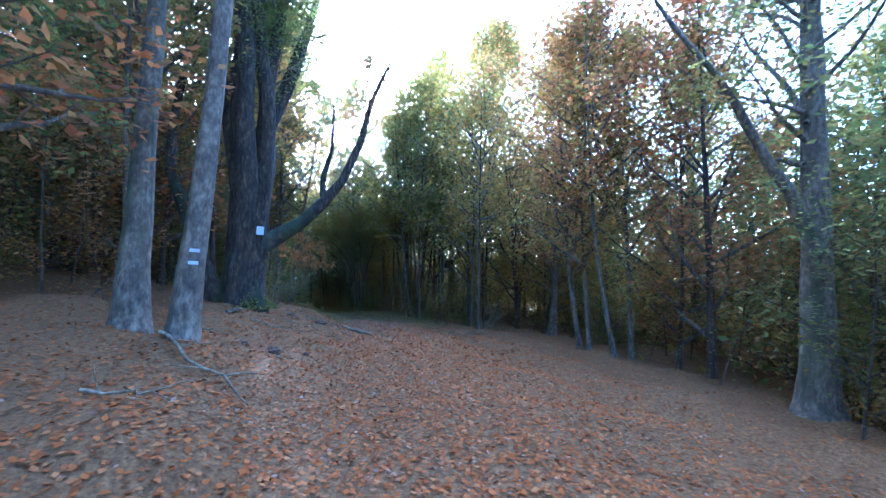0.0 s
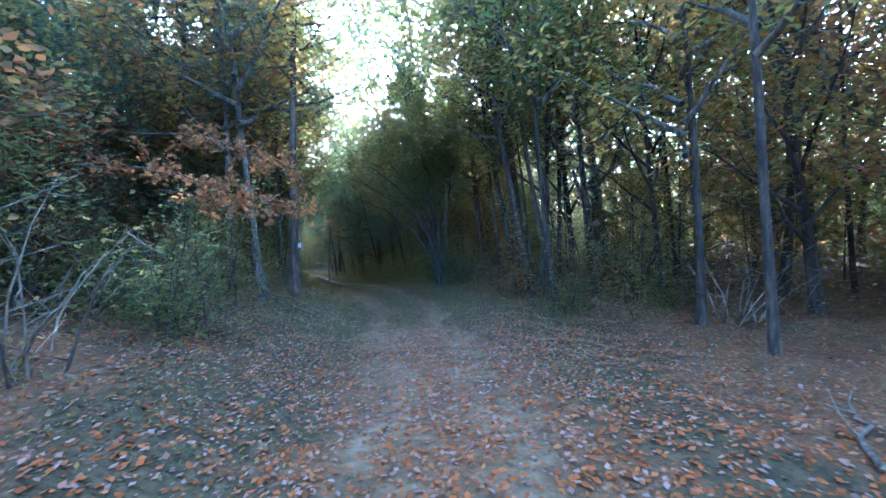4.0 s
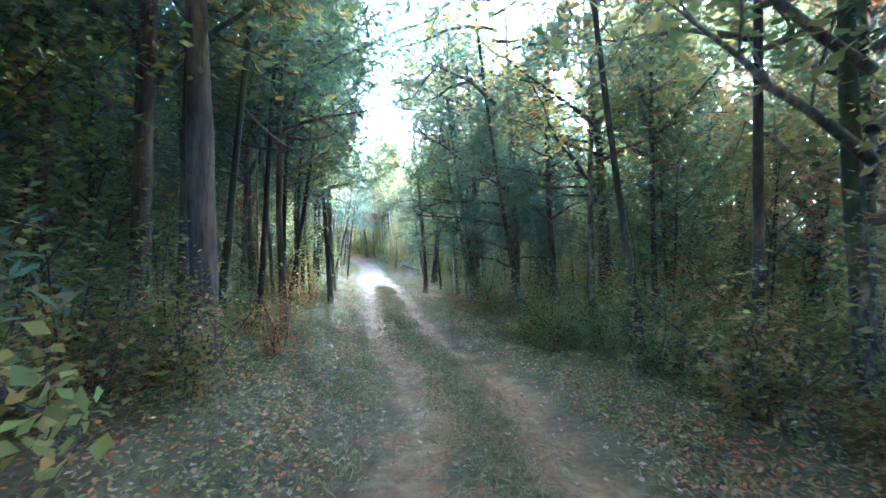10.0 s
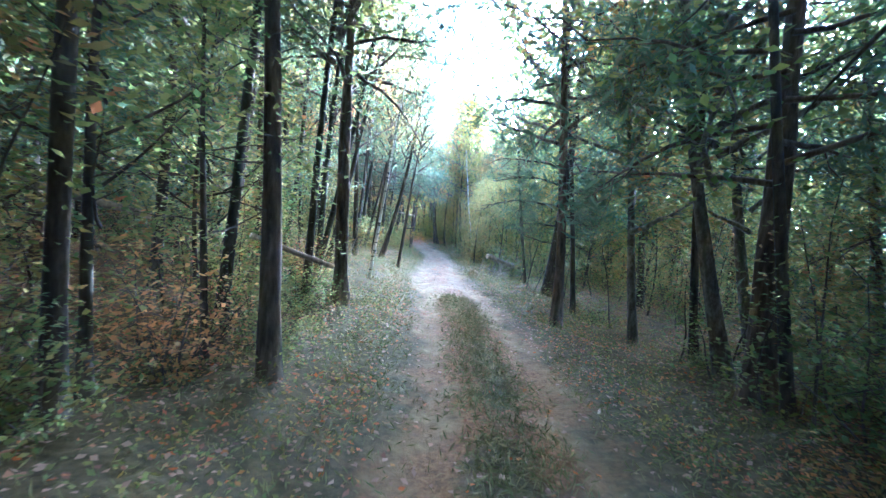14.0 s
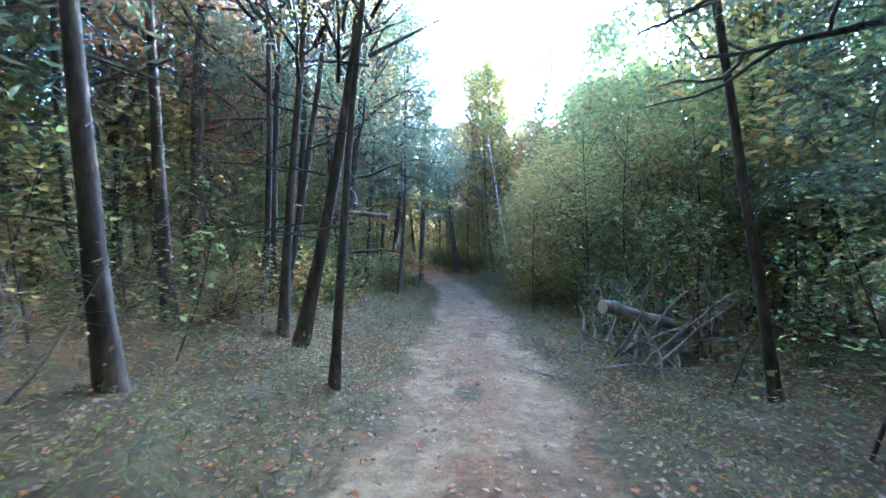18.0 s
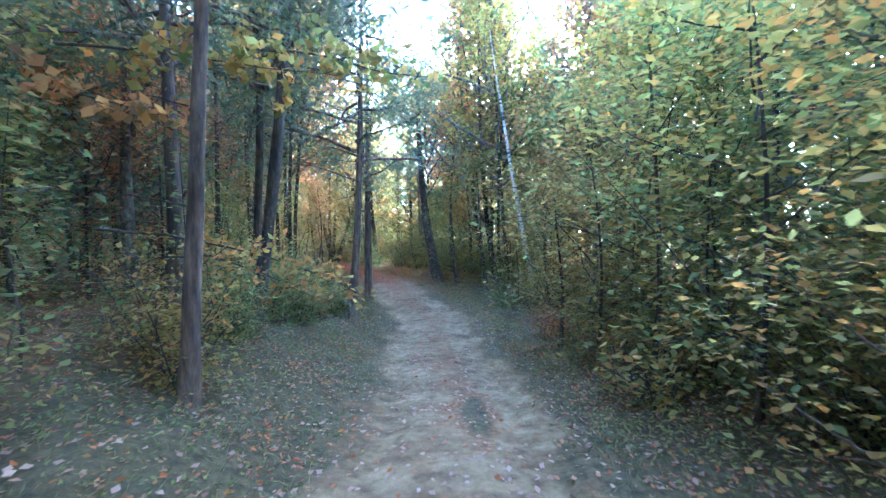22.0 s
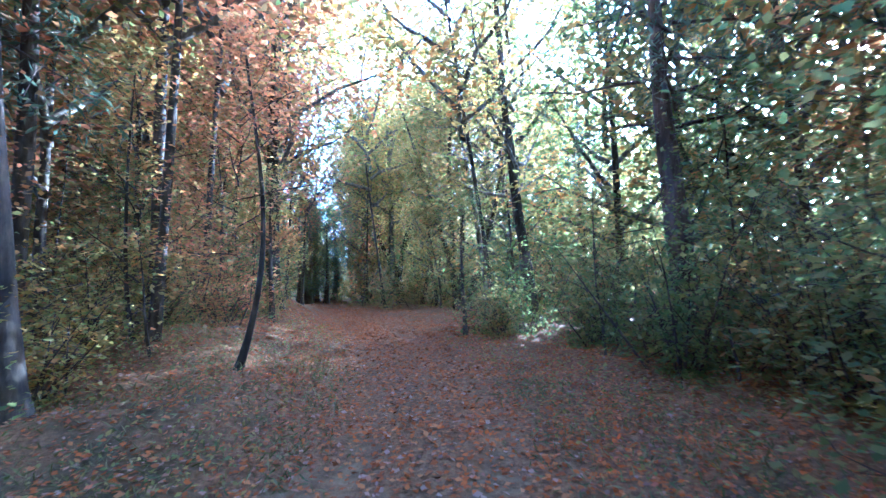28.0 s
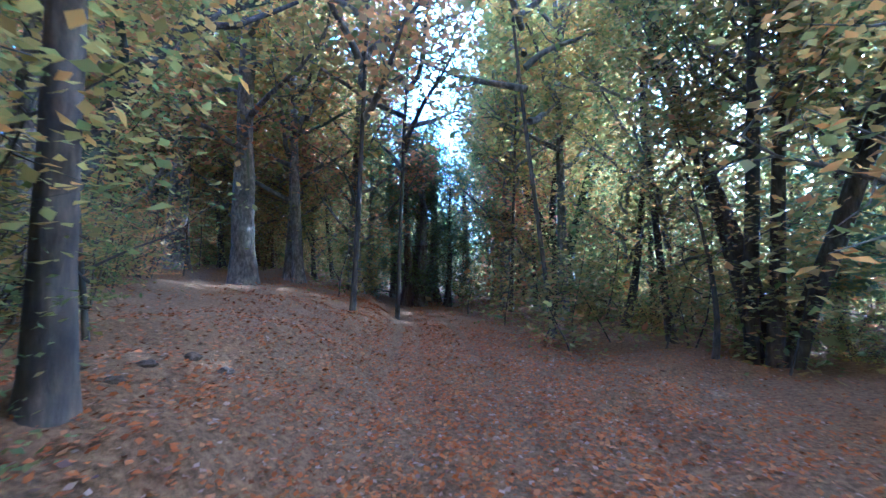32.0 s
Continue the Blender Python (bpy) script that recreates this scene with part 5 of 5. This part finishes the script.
for _a, _b, _r in (((-12.1, 14.6), (-11.4, 12.3), 0.03), ((-11.5, 16.4), (-10.9, 15.6), 0.02), ((-9.7, 18.5), (-8.6, 17.3), 0.018), ((-0.8, 20.4), (1.2, 21.4), 0.03), ((-2.2, 76.2), (-1.1, 76.1), 0.018), ((-1.3, 73.1), (-0.7, 73.2), 0.014), ((-2.4, 75.6), (-1.4, 75.2), 0.016), ((1.9, 74.2), (2.4, 73.0), 0.02), ((2.0, 73.6), (2.9, 73.4), 0.016), ((-10.2, 18.9), (-9.6, 19.6), 0.05), ((-12.9, 12.6), (-12.3, 12.0), 0.02), ((-7.6, 18.9), (-6.9, 18.2), 0.014), ((-3.9, 30.2), (-2.9, 29.6), 0.02), ((2.2, 66.8), (3.2, 66.2), 0.018)):
    stick(_a, _b, _r)


def leafy_edge(seed, y0, y1, side, near, deep, step, colours, size):
    """Shrubs close together along the edge of the track."""
    rng = np.random.default_rng(seed)
    y = y0
    while y < y1:
        tx, _ = trail_at(y)
        bush(float(tx + side * (near + deep * rng.random())), y, str(rng.choice(colours)), rng.uniform(*size), int(rng.integers(0, 90)), rng.uniform(0.9, 1.5))
        y += step * rng.uniform(0.6, 1.4)


leafy_edge(601, 81, 99, 1, 3.7, 1.2, 1.2, ("olive", "green", "olive", "gold"), (0.6, 1.1))
leafy_edge(602, 86, 93.5, -1, 2.8, 1.6, 1.5, ("green", "olive", "gold"), (0.5, 0.9))
leafy_edge(603, 40, 53, 1, 2.9, 1.6, 1.2, ("green", "green", "olive"), (0.6, 1.1))
leafy_edge(604, 36, 62, -1, 3.0, 1.6, 1.6, ("green", "olive", "rust"), (0.5, 0.9))
leafy_edge(605, 101, 113, -1, 4.6, 1.6, 1.2, ("green", "olive", "rust", "gold"), (0.6, 1.0))
leafy_edge(606, 101, 114, 1, 4.6, 1.6, 0.9, ("green", "olive", "green"), (0.8, 1.3))


def leaning_beech(x, y, way):
    """A dark crooked trunk that leans out over the bank."""
    ob = standing("beech_tree", "dark crooked beech leaning over a leafy bank", x, y)
    rng = np.random.default_rng(77)
    pts = bent(rng, (0, 0, -0.3), (*way, 1), 9.0, 10, 0.09, 0.0)
    limb(ob, pts, 0.22, 0.05, BARK_OLD, "trunk", 12)
    for k in (4, 6, 7):
        limb(ob, bent(rng, pts[k], Vector((rng.normal(), rng.normal(), 0.8)), 3.0, 7, 0.12, 0.02), 0.08, 0.02, BARK_OLD)
    spread(ob, BEECH_GOLD, pts[6], 0.6, 0.4, 0)
    spread(ob, BEECH_GOLD, pts[9], 0.7, 2.4, 1)


leaning_beech(*LEANING, (0.35, 0.3))

def screen(y0, y1, side, kinds, step, near, deep, seed, low=0.3, size=(0.9, 1.5)):
    """A leafy edge of young trees along one side of the track."""
    rng = np.random.default_rng(seed)
    y, first = y0, {}
    while y < y1:
        tx, _ = trail_at(y)
        k = str(rng.choice(kinds))
        big = rng.uniform(*size)
        slope = 1.0 if y < 98 else 1.25
        x = float(tx + side * slope * (max(near, 1.4 + 1.75 * max(size)) + deep * rng.random()))
        if k not in first:
            first[k] = grow(k, x, y, rng.uniform(0.03, 0.05), tuple(rng.normal(0, 0.06, 2)), low, big, seed=seed)
            tagged(first[k], group="young trees along the track")
        else:
            TAKEN.append((x, y))
            q = rng.uniform(0.75, 1.05)
            ob = copy_thing(first[k], Matrix.Translation((x, y, float(land(x, y)))) @ Matrix.Rotation(rng.uniform(0, 6.28), 4, "Z"))
            ob.scale = (q, q, q * rng.uniform(0.85, 1.15))
        y += step * rng.uniform(0.6, 1.4)


screen(79, 100, 1, ("sap", "sapgold", "sapgold", "sap", "sapgreen"), 1.3, 3.6, 4.0, 501, 0.2, (1.2, 1.6))
screen(78, 103, -1, ("sap", "saprust", "sapgreen"), 1.7, 4.0, 4.5, 502, 0.3, (0.8, 1.3))
screen(31, 62, 1, ("sapgreen", "sap", "sapgold"), 1.5, 5.6, 5.0, 503, 0.3, (1.0, 1.6))
screen(30, 62, -1, ("sapgreen", "sap", "saprust"), 1.3, 4.4, 5.0, 504, 0.3, (0.9, 1.4))
screen(60, 80, 1, ("sapgold", "sap", "sapgreen"), 1.3, 6.8, 5.0, 505, 0.3, (0.9, 1.3))
screen(102, 115, 1, ("sapgreen", "sap", "sapgold"), 1.5, 3.8, 4.0, 506, 0.2, (0.9, 1.3))
screen(102, 115, -1, ("saprust", "sap", "sapgreen", "sapgold"), 1.0, 3.6, 4.5, 507, 0.2, (0.9, 1.3))
screen(124, 150, 1, ("sap", "sapgold", "sapgreen"), 1.1, 7.0, 7.0, 508, 0.3, (1.0, 1.6))
screen(121, 150, -1, ("sap", "sapgold", "saprust"), 1.1, 7.0, 7.0, 509, 0.3, (1.0, 1.6))
screen(6, 30, 1, ("sap", "sapgold", "sapgreen", "saprust"), 1.0, 8.5, 7.0, 510, 0.4, (1.0, 1.6))
screen(12, 30, -1, ("sap", "saprust", "sapgreen"), 1.3, 8.5, 6.0, 511, 0.4, (1.0, 1.5))
fill_woods(901, -6, 34, -1, 6.5, 14, 34, ("beech", "green", "rust", "green", "gold"), BARK_DARK)
fill_woods(902, -6, 22, 1, 10, 14, 18, ("beech", "green", "gold", "rust"), BARK_DARK)
fill_woods(913, 38, 60, -1, 4.2, 3, 6, ("pine", "green"))
fill_woods(903, 22, 50, 1, 7.0, 14, 8, ("beech", "bare", "green", "rust", "bare"), BARK_DARK)
fill_woods(904, 34, 64, -1, 4.8, 16, 38, ("pine", "pine", "beech", "green", "pine"))
fill_woods(905, 50, 80, 1, 9.5, 14, 18, ("pine", "green", "pine", "gold"))
fill_woods(906, 64, 100, -1, 4.4, 15, 70, ("pine", "rust", "bare", "pine", "bare", "beech"), BARK_DARK)
fill_woods(918, 12, 34, 1, 9.5, 12, 9, ("gold", "rust", "gold", "rust"), BARK_DARK)
# crowns that reach over the track
for y, off, kind, size in ((34.5, 4.9, "bare", 1.2), (36.5, -3.9, "gold", 1.1), (39.0, 6.2, "green", 1.2), (41.0, -3.7, "beech", 1.0), (44.5, 4.3, "pine", 1.2), (46.0, -4.0, "green", 1.2), (49.5, 6.4, "gold", 1.1), (51.0, -3.8, "pine", 1.2), (54.0, -3.7, "green", 1.1), (56.5, -3.7, "pine", 1.2), (62.5, -3.5, "green", 1.1), (59.5, -3.9, "green", 1.1), (61.5, 4.5, "beech", 1.1), (65.0, -3.8, "bare", 1.2), (70.5, -5.2, "bare", 1.4), (77.0, -4.6, "bare", 1.4), (80.0, -3.7, "bare", 1.2), (84.0, -4.0, "pine", 1.2), (99.5, 4.6, "gold", 1.2), (104.0, 4.8, "rust", 1.3), (106.5, -4.6, "rust", 1.1)):
    grow(kind, float(trail_at(y)[0]) + off, y, 0.09, lean=(-0.05 if off > 0 else 0.05, 0.01), clear=4.6, size=size, bark=BARK_DARK)
for y, off, kind, size in ((33, -4.9, "gold", 1.1), (37, 5.2, "green", 1.2), (41.5, -4.8, "green", 1.2), (47, -5.0, "gold", 1.2), (54, -4.9, "green", 1.2), (50, 5.0, "gold", 1.1)):
    grow(kind, float(trail_at(y)[0]) + off, y, 0.11, lean=(-0.03 if off > 0 else 0.03, 0.01), clear=3.5, size=size)
for x, y, lx, kind, size, clear in ((-2.7, 47.5, 0.14, "pine", 1.35, 6.0), (5.0, 46.5, -0.15, "green", 1.35, 6.2), (5.0, 52.6, -0.16, "pine", 1.45, 6.5), (-2.7, 55.4, 0.15, "green", 1.4, 6.0), (5.1, 58.4, -0.16, "gold", 1.5, 6.5), (-2.6, 64.6, 0.14, "beech", 1.4, 6.0), (-4.7, 37.6, 0.10, "gold", 1.4, 5.6), (10.5, 37.0, -0.04, "gold", 1.8, 5.0), (12.5, 41.5, -0.04, "rust", 1.9, 5.0), (7.2, 27.5, -0.03, "gold", 1.5, 5.0), (10.0, 25.0, -0.03, "rust", 1.4, 4.5), (9.3, 29.8, -0.03, "gold", 1.6, 5.5), (14.0, 34.0, 0.0, "beech", 1.9, 5.0), (17.0, 30.0, 0.0, "green", 1.9, 5.0), (19.0, 25.5, 0.0, "gold", 1.9, 5.0), (13.0, 24.0, 0.0, "gold", 1.4, 3.0), (14.5, 28.0, 0.0, "rust", 1.5, 3.0), (3.9, 38.6, -0.10, "green", 1.4, 4.6), (5.0, 42.4, -0.12, "beech", 1.4, 5.0), (-3.4, 41.9, 0.12, "green", 1.3, 5.2), (1.9, 22.6, -0.06, "gold", 0.9, 4.2), (-2.9, 67.2, 0.15, "pine", 1.3, 5.0), (5.0, 66.6, -0.14, "green", 1.3, 5.2), (-3.0, 76.4, 0.15, "bare", 1.4, 5.5), (4.9, 72.8, -0.13, "gold", 1.2, 5.4), (-9.6, 109.4, 0.12, "rust", 1.35, 5.0), (-12.4, 112.6, 0.14, "gold", 1.5, 5.4), (-4.0, 114.6, -0.12, "gold", 1.4, 5.6), (-17.2, 121.0, 0.08, "rust", 1.6, 5.0), (-13.1, 124.6, -0.10, "beech", 1.6, 6.0), (-18.5, 124.0, 0.08, "gold", 1.6, 5.0)):
    grow(kind, x, y, 0.08, lean=(lx, 0.0), clear=clear, size=size, bark=BARK_DARK)
fill_woods(917, 26, 46, -1, 7.0, 11, 26, ("pine", "rust", "pine"), BARK_DARK)
fill_woods(914, 92, 109, -1, 4.2, 3, 12, ("rust", "gold", "beech"), BARK_DARK)
fill_woods(915, 96, 108, 1, 4.6, 3, 5, ("green", "beech", "gold"), BARK_DARK)
fill_woods(916, 66, 92, -1, 4.2, 3, 6, ("bare", "pine", "rust"), BARK_DARK)
fill_woods(907, 80, 102, 1, 6.0, 14, 18, ("green", "gold", "green", "pine"), BARK_DARK)
fill_woods(908, 102, 112, -1, 6.0, 14, 17, ("rust", "gold", "green", "beech"), BARK_DARK)
fill_woods(909, 102, 118, 1, 7.0, 14, 8, ("green", "beech", "gold"), BARK_DARK)
fill_woods(910, 122, 160, -1, 7.0, 18, 32, ("gold", "rust", "beech", "gold"), BARK_DARK)
fill_woods(911, 126, 160, 1, 4.5, 24, 30, ("green", "beech", "gold"), BARK_DARK)
fill_woods(935, 56, 78, -1, 4.6, 10, 14, ("green", "pine", "beech"), BARK_DARK, (1.1, 1.4))
fill_woods(921, 32, 46, 1, 6.4, 10, 6, ("bare", "beech", "bare", "gold"), BARK_DARK, (1.2, 1.5))
fill_woods(922, 36, 62, -1, 5.0, 8, 14, ("pine", "green", "pine"), BARK_DARK, (1.3, 1.6))
fill_woods(923, 24, 36, 1, 8.5, 10, 3, ("beech", "bare", "gold"), BARK_DARK, (1.2, 1.4))
fill_woods(924, 80, 104, -1, 3.8, 9, 16, ("pine", "bare", "rust", "pine"), BARK_DARK, (1.2, 1.5))
fill_woods(925, 104, 115, 1, 6.5, 9, 5, ("green", "beech", "rust", "gold"), BARK_DARK, (1.2, 1.5))
fill_woods(928, 127, 150, 1, 5.5, 16, 20, ("green", "beech", "rust", "gold"), BARK_DARK, (1.2, 1.5))
fill_woods(926, 124, 142, -1, 6.0, 14, 10, ("gold", "rust", "green", "beech"), BARK_DARK, (1.2, 1.5))
fill_woods(929, 116, 142, -1, 11, 16, 24, ("gold", "rust", "green", "beech"), BARK_DARK, (1.3, 1.7))
fill_woods(930, 108, 124, 1, 9.0, 12, 8, ("green", "rust", "gold", "beech"), BARK_DARK, (1.3, 1.6))
fill_woods(931, 100, 114, -1, 5.5, 6, 9, ("rust", "gold", "rust"), BARK_DARK, (1.0, 1.3))
fill_woods(932, 82, 106, 1, 9.5, 12, 15, ("gold", "green", "beech"), BARK_DARK, (1.1, 1.4))
fill_woods(933, 48, 66, 1, 9.5, 16, 8, ("green", "beech", "pine"), BARK_DARK, (1.5, 1.9))
fill_woods(934, 38, 52, 1, 7.0, 5, 4, ("green", "gold", "green"), BARK_DARK, (0.8, 1.0))
fill_woods(927, 56, 84, 1, 7.5, 10, 14, ("green", "pine", "gold", "green"), BARK_DARK, (1.3, 1.6))
fill_undergrowth()
thicket("green_thicket", "dense green young growth beside the track", GREEN, 401, 300, 27, 104, 3.6, 12, 3.2)
thicket("turning_thicket", "dense young growth with leaves turning yellow", OLIVE, 402, 300, 24, 112, 4.0, 13, 3.4)
thicket("brown_thicket", "young growth with brown autumn leaves", RUST, 403, 130, 10, 150, 8.0, 12, 3.4)
thicket("yellow_thicket", "young growth with yellow autumn leaves", GOLD, 404, 90, 5, 150, 8.5, 12, 3.6)
thicket("woodland_thicket", "green young growth between the trees", GREEN, 405, 170, -5, 160, 9.5, 14, 4.2)
thicket("dense_thicket", "dense green and yellow growth at the bend of the track", OLIVE, 406, 230, 122, 155, 2.5, 22, 4.6, 0.17)
ground_plants("bramble_leaves", "low green brambles along the track", GREEN, 411, 42000, 30, 110, 1.9, 7, 0.45, 0.05, 0.5)
ground_plants("dry_plants", "low brown and yellow plants along the track", OLIVE, 412, 70000, 22, 112, 1.6, 8, 0.35, 0.05, 0.5)
ground_plants("dead_bracken", "withered brown plants along the track", RUST, 414, 36000, 24, 112, 1.5, 7, 0.24, 0.055, 0.6)
ground_plants("track_grass", "short grass between the ruts", GRASS, 415, 26000, 28, 66, 0.0, 0.4, 0.05, 0.11, 0.0, 0.13)
ground_plants("verge_grass", "grass tufts on the verge and between the ruts", GRASS, 413, 110000, 26, 108, 1.25, 3.6, 0.2, 0.1, 0.0, 0.12)

def far_undergrowth(name, label, foliage, seed, count, leaf):
    """Shrubs between the distant trees."""
    rng = np.random.default_rng(seed)
    m = count // 60
    y = rng.uniform(-30, 190, m)
    tx, _ = trail_at(y)
    x = tx + rng.choice((-1, 1), m) * rng.uniform(np.where(y > 128, 3, 13), 58)
    h = rng.uniform(1.2, 5.2, m)
    x, y, h = np.repeat(x, 60), np.repeat(y, 60), np.repeat(h, 60)
    q = rng.random(len(x)) ** 1.2
    w = 1.5 * (1.05 - q)
    x, y = x + rng.normal(size=len(x)) * w, y + rng.normal(size=len(y)) * w
    c = np.stack([x, y, land(x, y) + 0.1 + h * q], 1)
    tagged(new(name, quads(name, leaves(rng, c, leaf, 0.2, 0.7), foliage)), label, "undergrowth", kind="stuff")


far_undergrowth("distant_green_shrubs", "green shrubs between the distant trees", GREEN, 421, 90000, 0.34)
far_undergrowth("distant_turning_shrubs", "yellow and brown shrubs between the distant trees", OLIVE, 422, 90000, 0.34)
far_undergrowth("distant_brown_shrubs", "rust-brown shrubs between the distant trees", RUST, 423, 50000, 0.34)
far_woods("distant_broadleaf_woods", "distant green and brown broadleaf woodland", BARK_DARK, OLIVE, 301, 290, 0.02, 1.0, 0.44)
far_woods("distant_green_woods", "distant green broadleaf woodland", BARK_DARK, GREEN, 302, 280, 0.01, 1.0, 0.44)
far_woods("distant_pine_woods", "distant dark pine woodland", BARK_PINE, NEEDLE, 303, 220, 0.1, 1.0, 0.46)
